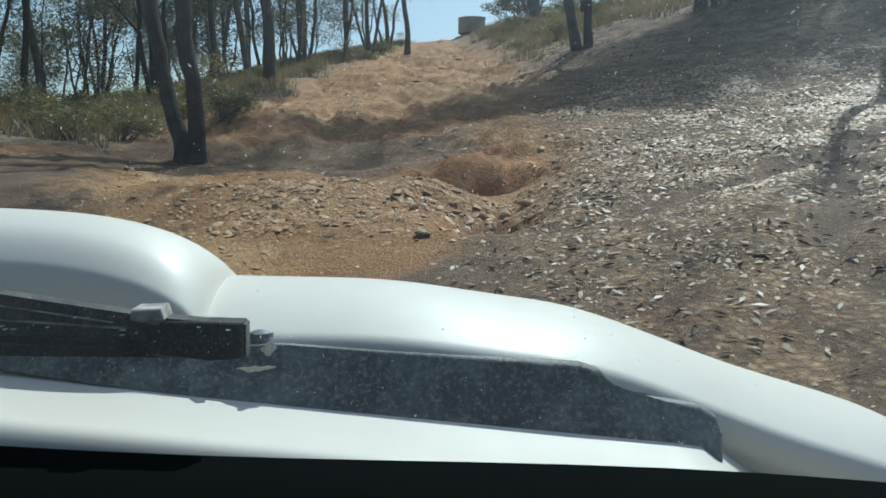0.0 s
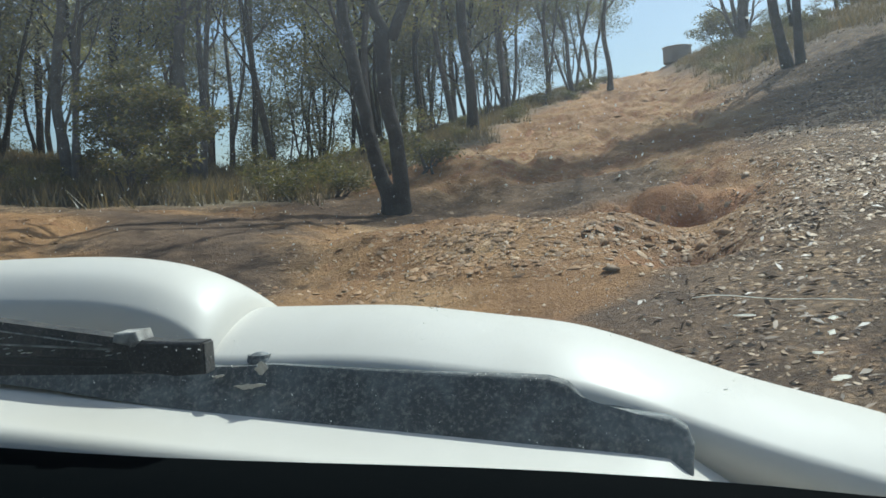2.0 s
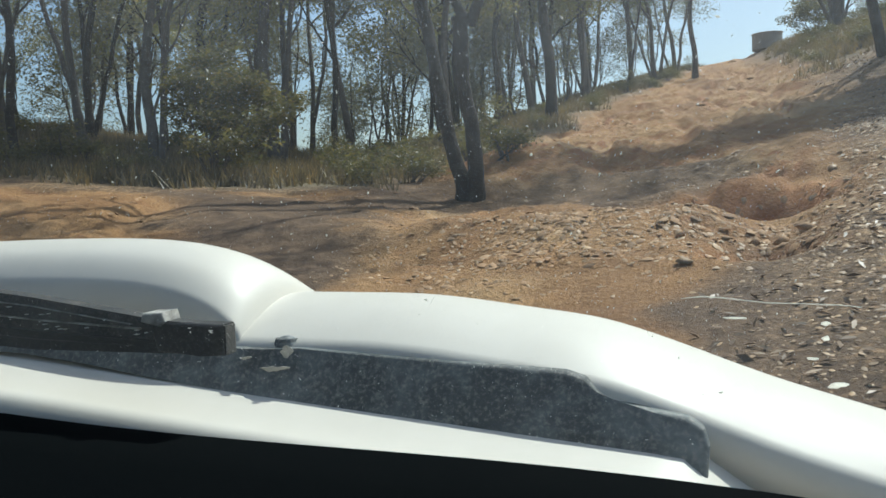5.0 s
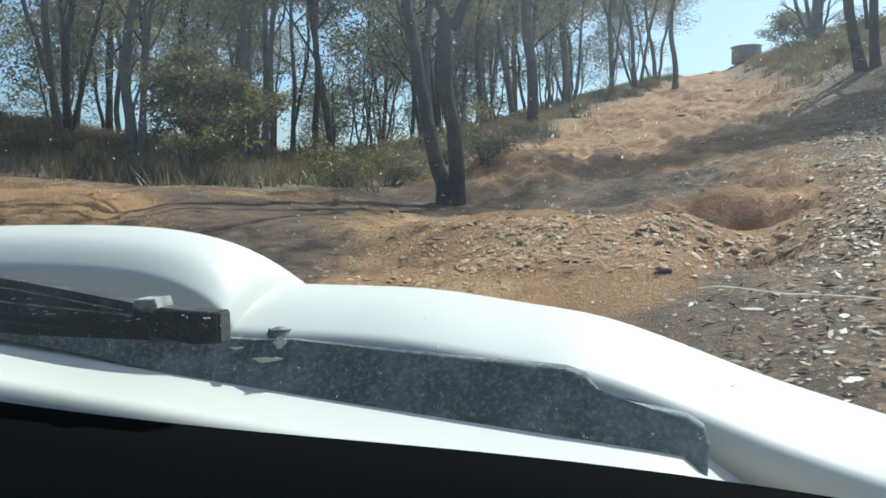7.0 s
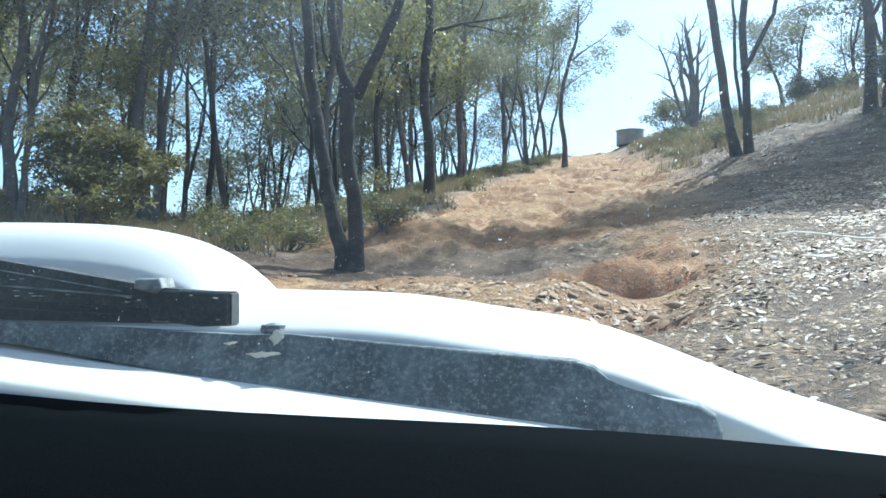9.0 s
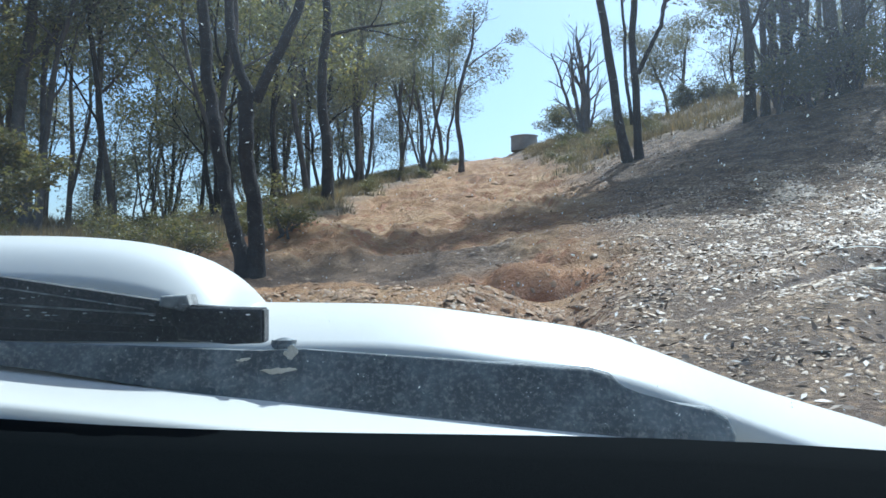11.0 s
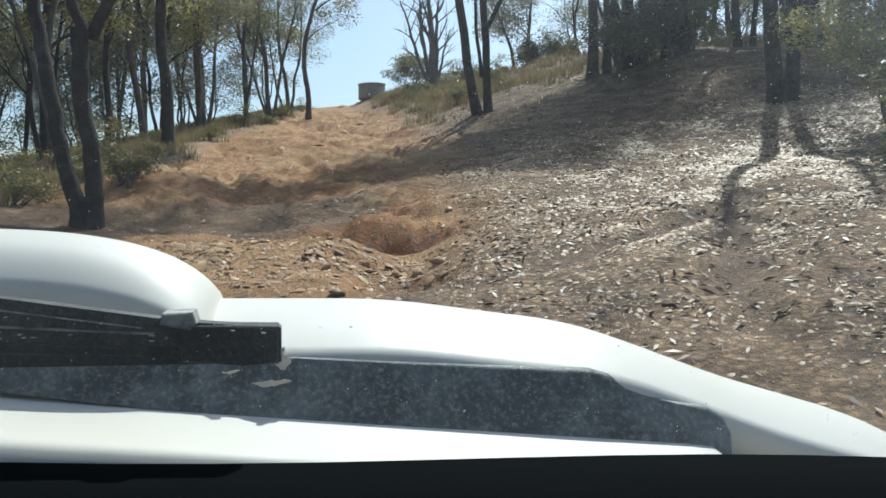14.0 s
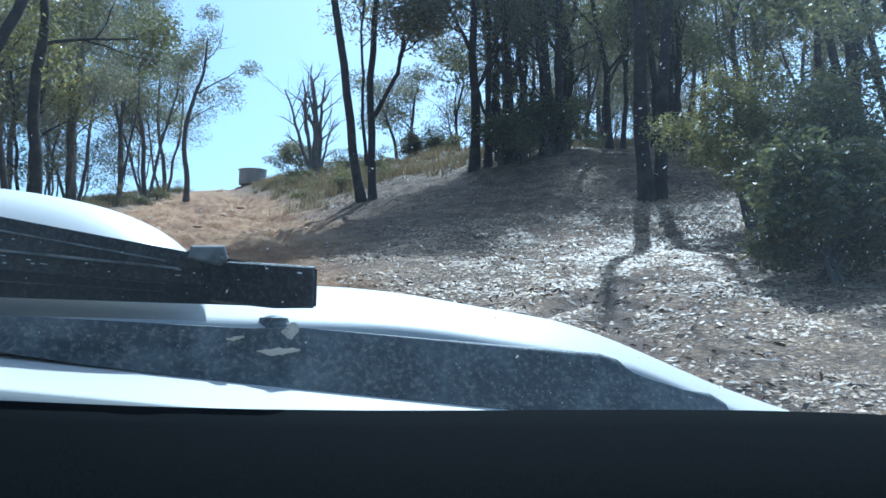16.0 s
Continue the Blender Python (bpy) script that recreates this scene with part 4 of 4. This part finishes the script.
for s in (-1, 1):
    part("headlight", box_bm(MID + s * 0.84 - 0.13, MID + s * 0.84 + 0.13, 1.77, 1.87, -0.86, -0.62, 0.04), STEEL, car)
    part("side_panel", box_bm(MID + s * 0.98 - 0.04, MID + s * 0.98 + 0.04, -2.3, 0.44, -1.1, -0.2, 0.03), PAINT, car)
    v, f = tube([(MID + s * 0.96, 0.52, -0.2), (MID + s * 0.90, 0.26, 0.2), (MID + s * 0.84, 0.06, 0.43)], [0.045, 0.04, 0.04], 10)
    part("windscreen_pillar", mesh_from("windscreen_pillar", v, f, PAINT, True), PAINT, car)
    for y0 in (-0.85, -2.15):
        part("side_pillar", box_bm(MID + s * 0.88 - 0.04, MID + s * 0.88 + 0.04, y0 - 0.06, y0 + 0.06, -0.22, 0.43, 0.02), PAINT, car)
part("roof", box_bm(MID - 0.86, MID + 0.86, -2.3, 0.1, 0.42, 0.47, 0.02), PAINT, car)
part("roof_lining", box_bm(MID - 0.82, MID + 0.82, -2.25, 0.06, 0.395, 0.416, 0.005), LINING, car)
part("tailgate", box_bm(MID - 0.94, MID + 0.94, -2.36, -2.31, -1.1, 0.42, 0.02), PAINT, car)
part("cabin_floor", box_bm(MID - 0.92, MID + 0.92, -2.3, 0.42, -1.1, -1.02, 0.01), DASH, car)
part("engine_bay", box_bm(MID - 0.85, MID + 0.85, 0.47, 1.72, -1.0, -0.55, 0.02), DASH, car)
part("firewall", box_bm(MID - 0.92, MID + 0.92, 0.43, 0.46, -1.02, -0.2, 0.005), DASH, car)


def dashboard():
    """A long dark dashboard, its padded far edge close under the windscreen."""
    bm = bmesh.new()
    prof = [(0.500, -0.0), (0.510, -0.010), (0.510, -0.04), (0.42, -0.2), (0.30, -0.42), (0.26, -0.42), (0.22, -0.16), (0.26, -0.06), (0.36, -0.012), (0.44, 0.0)]
    cols = np.linspace(MID - 0.76, MID + 0.78, 30)
    rings = []
    for r in cols:
        rings.append([bm.verts.new((r, d - 0.05 * ((r - MID) / 0.78) ** 2, u - 0.109 - 0.040 * r + 0.004 * math.sin(9 * r))) for d, u in prof])
    for a, b in zip(rings, rings[1:]):
        for i in range(len(prof)):
            j = (i + 1) % len(prof)
            bm.faces.new((a[i], b[i], b[j], a[j]))
    bm.faces.new(rings[0])
    bm.faces.new(rings[-1][::-1])
    part("dashboard", bm, DASH, car, "matt black padded dashboard top", True).scale = (1.12, 1.12, 1.12)


dashboard()

# windscreen
SLOPE = math.tan(radians(52))


def on_glass(r, u):
    """Depth of the windscreen at r, u; it bows a little."""
    return 0.62 - (u + 0.18) / SLOPE - 0.05 * ((r - MID) / 0.75) ** 2


def windscreen():
    r, u = np.meshgrid(np.linspace(MID - 0.88, MID + 0.88, 24), np.linspace(-0.185, 0.42, 14))
    d = on_glass(r, u)
    v = np.stack([r, d, u], -1).reshape(-1, 3)
    i = (np.arange(13)[:, None] * 24 + np.arange(23)[None, :])
    f = np.stack([i, i + 1, i + 25, i + 24], -1).reshape(-1, 4)
    ob = part("windscreen", mesh_from("windscreen", v, f, GLASS, True), GLASS, car, "dusty windscreen glass")
    ob.visible_shadow = False
    return ob


screen = windscreen()


def screen_flecks():
    """Dust flecks, streaks and dried splashes stuck to the outside of the glass."""
    r = np.random.default_rng(401)
    n = 8000
    x = r.uniform(MID - 0.3, MID + 0.72, n)
    u = r.uniform(-0.12, 0.30, n)
    keep = r.random(n) < (0.2 + 0.8 * smooth(-0.3, 0.15, x)) * (0.35 + 0.65 * smooth(-0.09, -0.03, u))
    x, u = x[keep], u[keep]
    n = len(x)
    d = on_glass(x, u) + 0.0015
    p = np.stack([x, d, u], 1)
    big = r.random(n) ** 9
    L = (0.00022 + 0.0007 * big)[:, None] * (0.6 + 0.8 * r.random((n, 1)))
    W = (0.00013 + 0.0003 * big)[:, None] * (0.5 + r.random((n, 1)))
    a = np.where(r.random(n) < 0.6, r.normal(1.35, 0.3, n), r.uniform(0, np.pi, n))
    up = np.array([0, -1 / SLOPE, 1.0])
    up /= np.linalg.norm(up)
    e1 = np.cos(a)[:, None] * np.array([1.0, 0, 0]) + np.sin(a)[:, None] * up
    e2 = -np.sin(a)[:, None] * np.array([1.0, 0, 0]) + np.cos(a)[:, None] * up
    nrm = np.array([0, 0.0004, 0.0003])
    c = [p - e1 * L, p - e1 * r.uniform(-0.5, 0.5, (n, 1)) * L + e2 * W, p + e1 * L, p + e1 * r.uniform(-0.6, 0.6, (n, 1)) * L - e2 * W * r.uniform(0.1, 1, (n, 1))]
    verts = np.stack(c + [q + nrm for q in c], 1).reshape(-1, 3)
    b = np.arange(n)[:, None] * 8
    faces = np.concatenate([b + np.array(k) for k in ([0, 1, 2, 3], [7, 6, 5, 4], [0, 4, 5, 1], [1, 5, 6, 2], [2, 6, 7, 3], [3, 7, 4, 0])])
    tagged(part("dust_flecks", mesh_from("dust_flecks", verts, faces, FLECK), FLECK, screen, "pale dust flecks stuck to the glass"), kind="stuff")


screen_flecks()


def glass_spot(name, r0, u0, w, h, seed, label):
    """A dried splash stuck to the glass: a thin ragged patch."""
    rr = random.Random(seed)
    bm = bmesh.new()
    ring = []
    for k in range(14):
        a = k / 14 * 2 * math.pi
        q = 0.55 + 0.45 * rr.random()
        r1, u1 = r0 + w * q * math.cos(a), u0 + h * q * math.sin(a)
        ring.append(bm.verts.new((r1, on_glass(r1, u1) + 0.0015, u1)))
    bm.faces.new(ring)
    ex = bmesh.ops.extrude_face_region(bm, geom=bm.faces[:])
    bmesh.ops.translate(bm, vec=(0, 0.0004, 0.0003), verts=[g for g in ex["geom"] if isinstance(g, bmesh.types.BMVert)])
    part(name, bm, FLECK, screen, label)


for k, (r0, u0, w, h) in enumerate([(0.2414, -0.0185, 0.0024, 0.0011), (0.2421, -0.0260, 0.0022, 0.0016), (0.2507, -0.0500, 0.0055, 0.0012), (0.2379, -0.0367, 0.0030, 0.0007), (0.2050, -0.0168, 0.0060, 0.0005), (0.2479, -0.0516, 0.0030, 0.0008)]):
    glass_spot("dried_splash", r0 * 1.12, u0 * 1.12, w * 1.12, h * 1.12, 30 + k, "pale dried splash on the glass")
run = [(1.12 * r1, on_glass(1.12 * r1, 1.12 * u1) + 0.0018, 1.12 * u1) for r1, u1 in [(0.1822, -0.0073), (0.1905, -0.0062), (0.1985, -0.0066), (0.2082, -0.0078), (0.2178, -0.0089), (0.2317, -0.0091), (0.2389, -0.0094), (0.2451, -0.0095), (0.2539, -0.0104)]]
v, f = tube(run, [0.00012 + 0.00016 * abs(math.sin(1.9 * k)) for k in range(len(run))], 5)
part("thread", mesh_from("thread", v, f, FLECK, True), FLECK, screen, "fine pale thread stuck to the glass")


# wiper: arm with its pivot cover, and the blade; outlines fitted to the camera's view, then given depth
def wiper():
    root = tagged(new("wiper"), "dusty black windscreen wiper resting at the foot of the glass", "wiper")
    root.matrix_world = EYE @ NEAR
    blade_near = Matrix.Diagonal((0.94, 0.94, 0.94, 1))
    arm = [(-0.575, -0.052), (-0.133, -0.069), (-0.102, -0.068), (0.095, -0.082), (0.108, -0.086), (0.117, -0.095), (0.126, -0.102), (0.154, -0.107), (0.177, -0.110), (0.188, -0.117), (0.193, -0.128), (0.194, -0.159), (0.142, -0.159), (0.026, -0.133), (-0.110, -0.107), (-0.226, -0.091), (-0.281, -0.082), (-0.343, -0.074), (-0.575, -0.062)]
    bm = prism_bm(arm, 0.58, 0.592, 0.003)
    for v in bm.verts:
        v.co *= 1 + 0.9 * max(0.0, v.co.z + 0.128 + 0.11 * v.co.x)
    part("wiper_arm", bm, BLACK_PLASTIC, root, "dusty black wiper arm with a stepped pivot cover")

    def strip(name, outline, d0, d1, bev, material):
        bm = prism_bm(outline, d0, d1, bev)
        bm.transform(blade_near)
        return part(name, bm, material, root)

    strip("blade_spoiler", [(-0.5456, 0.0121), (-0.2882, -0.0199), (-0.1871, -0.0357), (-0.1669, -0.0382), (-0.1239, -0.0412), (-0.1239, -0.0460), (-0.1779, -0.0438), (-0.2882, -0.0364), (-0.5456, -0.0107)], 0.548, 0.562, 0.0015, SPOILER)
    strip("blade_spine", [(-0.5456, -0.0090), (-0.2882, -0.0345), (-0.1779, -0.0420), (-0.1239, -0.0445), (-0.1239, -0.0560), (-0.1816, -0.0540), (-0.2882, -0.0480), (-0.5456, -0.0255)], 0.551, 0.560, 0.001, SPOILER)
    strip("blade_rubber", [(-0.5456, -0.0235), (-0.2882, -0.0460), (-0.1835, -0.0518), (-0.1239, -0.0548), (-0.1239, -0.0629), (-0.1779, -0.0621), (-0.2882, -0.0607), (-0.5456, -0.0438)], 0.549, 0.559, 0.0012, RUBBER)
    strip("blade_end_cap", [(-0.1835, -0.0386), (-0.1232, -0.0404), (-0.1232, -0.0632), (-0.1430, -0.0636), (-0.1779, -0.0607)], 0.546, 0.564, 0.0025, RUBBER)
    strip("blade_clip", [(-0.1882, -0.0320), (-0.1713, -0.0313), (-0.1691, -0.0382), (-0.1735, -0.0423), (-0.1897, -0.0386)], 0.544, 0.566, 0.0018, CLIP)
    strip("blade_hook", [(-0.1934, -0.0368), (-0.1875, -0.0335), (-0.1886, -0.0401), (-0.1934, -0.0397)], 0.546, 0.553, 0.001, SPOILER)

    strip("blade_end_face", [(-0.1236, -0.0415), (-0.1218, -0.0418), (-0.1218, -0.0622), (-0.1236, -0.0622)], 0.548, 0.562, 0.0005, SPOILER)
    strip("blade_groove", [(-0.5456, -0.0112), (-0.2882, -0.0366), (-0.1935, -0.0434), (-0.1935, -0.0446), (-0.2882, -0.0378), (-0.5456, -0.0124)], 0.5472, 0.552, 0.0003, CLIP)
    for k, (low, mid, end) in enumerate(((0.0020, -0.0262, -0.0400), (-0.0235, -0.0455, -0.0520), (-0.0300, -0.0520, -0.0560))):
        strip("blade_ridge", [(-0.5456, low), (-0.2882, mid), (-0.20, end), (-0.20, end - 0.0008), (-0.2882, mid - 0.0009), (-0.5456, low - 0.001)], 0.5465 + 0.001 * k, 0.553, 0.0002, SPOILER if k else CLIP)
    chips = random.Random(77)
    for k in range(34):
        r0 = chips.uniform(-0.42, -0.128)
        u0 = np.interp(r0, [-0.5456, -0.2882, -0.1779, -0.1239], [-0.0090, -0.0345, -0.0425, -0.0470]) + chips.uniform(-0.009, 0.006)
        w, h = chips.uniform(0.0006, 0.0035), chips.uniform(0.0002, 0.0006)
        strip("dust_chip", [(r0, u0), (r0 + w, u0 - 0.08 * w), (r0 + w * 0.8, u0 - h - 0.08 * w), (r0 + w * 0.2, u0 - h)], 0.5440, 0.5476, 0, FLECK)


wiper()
jet = tagged(new("washer_jet"), "small black washer jet on the bonnet", "washer jet")
jet.matrix_world = EYE @ Matrix.Translation((-0.004, 0.014, 0.003))
bm = bmesh.new()
bmesh.ops.create_uvsphere(bm, u_segments=16, v_segments=10, radius=0.0105, matrix=Matrix.Translation((-0.1336, 0.68, -0.0820)) @ Matrix.Diagonal((1.1, 1.1, 0.75, 1)))
part("nozzle", bm, GREY_PLASTIC, jet, smooth=True)
v, f = tube([(-0.1336, 0.68, -0.108), (-0.1336, 0.68, -0.088), (-0.1336, 0.68, -0.076)], [0.014, 0.013, 0.010], 12)
part("jet_base", mesh_from("jet_base", v, f, BLACK_PLASTIC, True), BLACK_PLASTIC, jet)


def dead_leaf(cr, cu, w, h, seed):
    """A curled scrap of dead leaf or bark lodged on the wiper."""
    r = random.Random(seed)
    ob = tagged(new("leaf_scrap"), "pale curled leaf scrap lodged on the wiper", "leaf")
    ob.matrix_world = EYE @ NEAR
    n = 11
    bm = bmesh.new()
    rows = []
    for j in range(3):
        rows.append([])
        for i in range(n):
            f = i / (n - 1)
            wide = (j - 1) / 2 * math.sin(0.2 + f * 2.7) * (0.7 + 0.6 * r.random())
            rows[-1].append(bm.verts.new((cr + w * (f - 0.5) + r.uniform(-0.0008, 0.0008), 0.5788 - 0.002 * math.sin(f * 3.1) + 0.001 * (j - 1),
                                          cu - h * wide - 0.2 * h * math.sin(5 * f) + r.uniform(-0.0004, 0.0004))))
            rows[-1][-1].co *= 1 + 0.9 * (cu + 0.128 + 0.11 * cr)
    for a, b in zip(rows, rows[1:]):
        for i in range(n - 1):
            bm.faces.new((a[i], a[i + 1], b[i + 1], b[i]))
    ex = bmesh.ops.extrude_face_region(bm, geom=bm.faces[:])
    bmesh.ops.translate(bm, vec=(0, 0.0006, 0), verts=[g for g in ex["geom"] if isinstance(g, bmesh.types.BMVert)])
    part("scrap", bm, SCRAP, ob)


for args in ((-0.1103, -0.0703, 0.0100, 0.0100, 1), (-0.1192, -0.0823, 0.0254, 0.0042, 2), (-0.1430, -0.0749, 0.0100, 0.0023, 3)):
    dead_leaf(*args)

# wheels
def wheel(r, d):
    root = new("wheel")
    root.parent = car
    root.location = (r, d, 0)
    at = EYE @ Vector((r, d, -1.2))
    at.z = ground_z(at.x, at.y)
    root.location.z = (EYE.inverted() @ at).z + 0.37
    bm = bmesh.new()
    turn = Matrix.Rotation(radians(90), 4, "Y")
    bmesh.ops.create_cone(bm, cap_ends=True, segments=32, radius1=0.38, radius2=0.38, depth=0.25, matrix=turn)
    bmesh.ops.bevel(bm, geom=[e for e in bm.edges if len(e.link_faces) == 2 and any(len(f.verts) > 6 for f in e.link_faces)], offset=0.04, segments=3, affect="EDGES")
    part("tyre", bm, TYRE, root)
    bm = bmesh.new()
    bmesh.ops.create_cone(bm, cap_ends=True, segments=24, radius1=0.21, radius2=0.21, depth=0.262, matrix=turn)
    part("rim", bm, STEEL, root)


for r, d in ((MID - 0.82, 1.28), (MID + 0.82, 1.28), (MID - 0.82, -1.45), (MID + 0.82, -1.45)):
    wheel(r, d)


# ---------------------------------------------------------------- stones and litter
ICO = np.array([(0.95, 0.1, 0.0), (0.35, 0.8, 0.1), (-0.5, 0.75, 0.0), (-0.95, -0.1, 0.1), (-0.4, -0.8, 0.0), (0.5, -0.75, 0.05), (0.12, 0.1, 0.9), (0, 0, -0.6)])
ICO_F = np.array([(6, k, (k + 1) % 6) for k in range(6)] + [(7, (k + 1) % 6, k) for k in range(6)])


def stone_heap(x, y, size, seed, flat=0.3):
    r = np.random.default_rng(seed)
    n = len(x)
    v = ICO[None] * (1 + 0.3 * r.normal(size=(n, 8, 1)).clip(-1, 1)) * size[:, None, None]
    v = v * np.stack([0.75 + 0.6 * r.random(n), 0.6 + 0.5 * r.random(n), flat * (0.6 + 0.8 * r.random(n))], 1)[:, None, :]
    a = r.uniform(0, 2 * np.pi, n)
    c, s = np.cos(a)[:, None], np.sin(a)[:, None]
    tilt = r.normal(0, 0.15, (n, 1))
    X, Y, Z = v[..., 0] * c - v[..., 1] * s, v[..., 0] * s + v[..., 1] * c, v[..., 2] + tilt * v[..., 0] + 0.15 * r.normal(size=(n, 1)) * v[..., 1]
    if n > 1:
        slope_x, slope_y = (height(x + 0.12, y) - height(x - 0.12, y)) / 0.24, (height(x, y + 0.12) - height(x, y - 0.12)) / 0.24
        Z = Z + slope_x[:, None] * X + slope_y[:, None] * Y
    v = np.stack([X + x[:, None], Y + y[:, None], Z + (height(x, y) + 0.4 * flat * size)[:, None]], -1)
    f = (ICO_F if n == 1 else ICO_F[:6])[None] + 8 * np.arange(n)[:, None, None]
    return v.reshape(-1, 3), f.reshape(-1, 3)


def scree_keep(a, b):
    rut_dark = smooth(0.15, 0.6, ruts(a, b))
    berm = 0.36 * np.clip(lump(a, b, -0.7, 7.0, 2.0, 1.1, 1.0) - 1.3 * lump(a, b, 0.42, 8.9, 0.9, 0.9, 1.0), 0, 1)
    return berm + smooth(16.5, 11.5, b) * (1 - track_mask(a, b)) * (1 - green_mask(a, b)) * (1 - 0.93 * rut_dark) * (0.12 + 0.88 * smooth(-0.2, 0.3, fbm(a * 1.3, b * 1.3, 91, 4))) * (0.03 + 0.27 * smooth(-0.3, 0.8, a) + 0.70 * smooth(1.2, 3.6, a))


r9 = np.random.default_rng(500)
x, y = scatter(400000, -3.0, 10, -2.0, 18, lambda a, b: scree_keep(a, b) * smooth(-2.5, 3.5, b), 501)
size = 0.006 + 0.030 * r9.random(len(x)) ** 3.4 + 0.0006 * np.clip(y - 6, 0, 12)
size *= 0.62 + 0.38 * smooth(4.0, 9.0, y)
v, f = stone_heap(x, y, size, 502, 0.42)
tagged(part("scree", mesh_from("scree", v, f, STONE), STONE, ground, "loose flat pale stones"), kind="stuff")
x, y = scatter(26000, -7, 3, 5.5, 30, lambda a, b: 0.8 * track_mask(a, b) * smooth(30, 6, b), 503)
bx, by = scatter(6000, -2.2, 0.8, 6.3, 8.2, lambda a, b: 0.7 * smooth(-0.25, 0.2, fbm(a * 1.5, b * 1.5, 97, 3)), 507)
x, y = np.concatenate([x, bx]), np.concatenate([y, by])
v, f = stone_heap(x, y, 0.008 + 0.035 * r9.random(len(x)) ** 4, 504, 0.4)
tagged(part("pebbles", mesh_from("pebbles", v, f, CLAY_STONE), CLAY_STONE, ground, "small clay-coloured stones"), kind="stuff")
x, y = scatter(34000, 0.0, 12, 3.0, 24, lambda a, b: (1 - track_mask(a, b)) * 0.8 * smooth(-0.3, 0.3, fbm(a, b, 95, 2)), 505)
n = len(x)
p = np.stack([x, y, height(x, y) + 0.012], 1)
d = r9.normal(size=(n, 3)) * np.array([1, 1, 0.2])
d[:, 2] += d[:, 0] * (height(x + 0.12, y) - height(x - 0.12, y)) / 0.24 + d[:, 1] * (height(x, y + 0.12) - height(x, y - 0.12)) / 0.24
d /= np.linalg.norm(d, axis=1)[:, None]
w = np.cross(d, np.array([0, 0, 1.0]) + r9.normal(0, 0.4, (n, 3)))
w /= np.linalg.norm(w, axis=1)[:, None]
L = 0.018 + 0.032 * r9.random((n, 1))
verts = np.stack([p - d * L, p + w * L * 0.28 + np.array([0, 0, 0.008]), p + d * L, p - w * L * 0.28], 1).reshape(-1, 3)
tagged(part("leaf_litter", mesh_from("leaf_litter", verts, np.arange(n * 4).reshape(-1, 4), LITTER), LITTER, ground, "fallen brown gum leaves and bark"), kind="stuff")

# the larger stones, one by one
variants = []
for k in range(8):
    v, f = stone_heap(np.array([0.0]), np.array([0.0]), np.array([1.0]), 520 + k, 0.22)
    v = v - v.mean(0)
    variants.append(mesh_from("stone", v, f, STONE))
x, y = scatter(900, 0.8, 8.0, 3.6, 12, scree_keep, 530)
for i in range(min(230, len(x))):
    ob = new("stone", variants[i % 8])
    ob.parent = ground
    s = 0.022 + 0.04 * r9.random() ** 3
    up = Vector((ground_z(x[i] - 0.1, y[i]) - ground_z(x[i] + 0.1, y[i]) + r9.normal(0, 0.03), ground_z(x[i], y[i] - 0.1) - ground_z(x[i], y[i] + 0.1) + r9.normal(0, 0.03), 0.2))
    turn = up.to_track_quat("Z", "Y").to_matrix() @ Matrix.Rotation(r9.uniform(0, 6.3), 3, "Z")
    ob.location, ob.scale, ob.rotation_euler = (x[i], y[i], ground_z(x[i], y[i]) + 0.06 * s), (s, s, s), turn.to_euler()
clay_variants = []
for k in range(4):
    v, f = stone_heap(np.array([0.0]), np.array([0.0]), np.array([1.0]), 540 + k, 0.65)
    clay_variants.append(mesh_from("stone", v - v.mean(0), f, CLAY_STONE))
for i, (sx, sy, s) in enumerate([(-0.12, 5.95, 0.10), (0.35, 6.95, 0.08), (0.55, 7.0, 0.09), (0.15, 6.9, 0.07), (0.75, 7.1, 0.09), (-0.2, 7.0, 0.06), (-1.6, 23, 0.28), (-0.6, 24, 0.22),
                               (0.6, 26, 0.25), (-2.2, 21, 0.2), (0.2, 56, 0.5), (-0.5, 57, 0.45), (0.9, 57, 0.6), (0.2, 29, 0.3), (-0.9, 31, 0.35), (-2.9, 19.5, 0.22), (-1.0, 20.5, 0.3), (-0.2, 22.2, 0.26), (-2.0, 26.5, 0.3), (0.9, 33.5, 0.4), (-1.4, 17.4, 0.16), (-3.4, 18.2, 0.18), (0.3, 38, 0.45), (1.2, 42, 0.4)]):
    ob = new("stone", variants[3] if i == 0 else clay_variants[i % 4])
    ob.parent = ground
    wide, low = (1.2, 0.8) if sy > 15 else (1.0, 1.0)
    ob.location, ob.scale, ob.rotation_euler = (sx, sy, ground_z(sx, sy) + (0.1 if sy < 15 else -0.2) * s), (s * wide, s, s * low), (0, 0, i * 1.3)
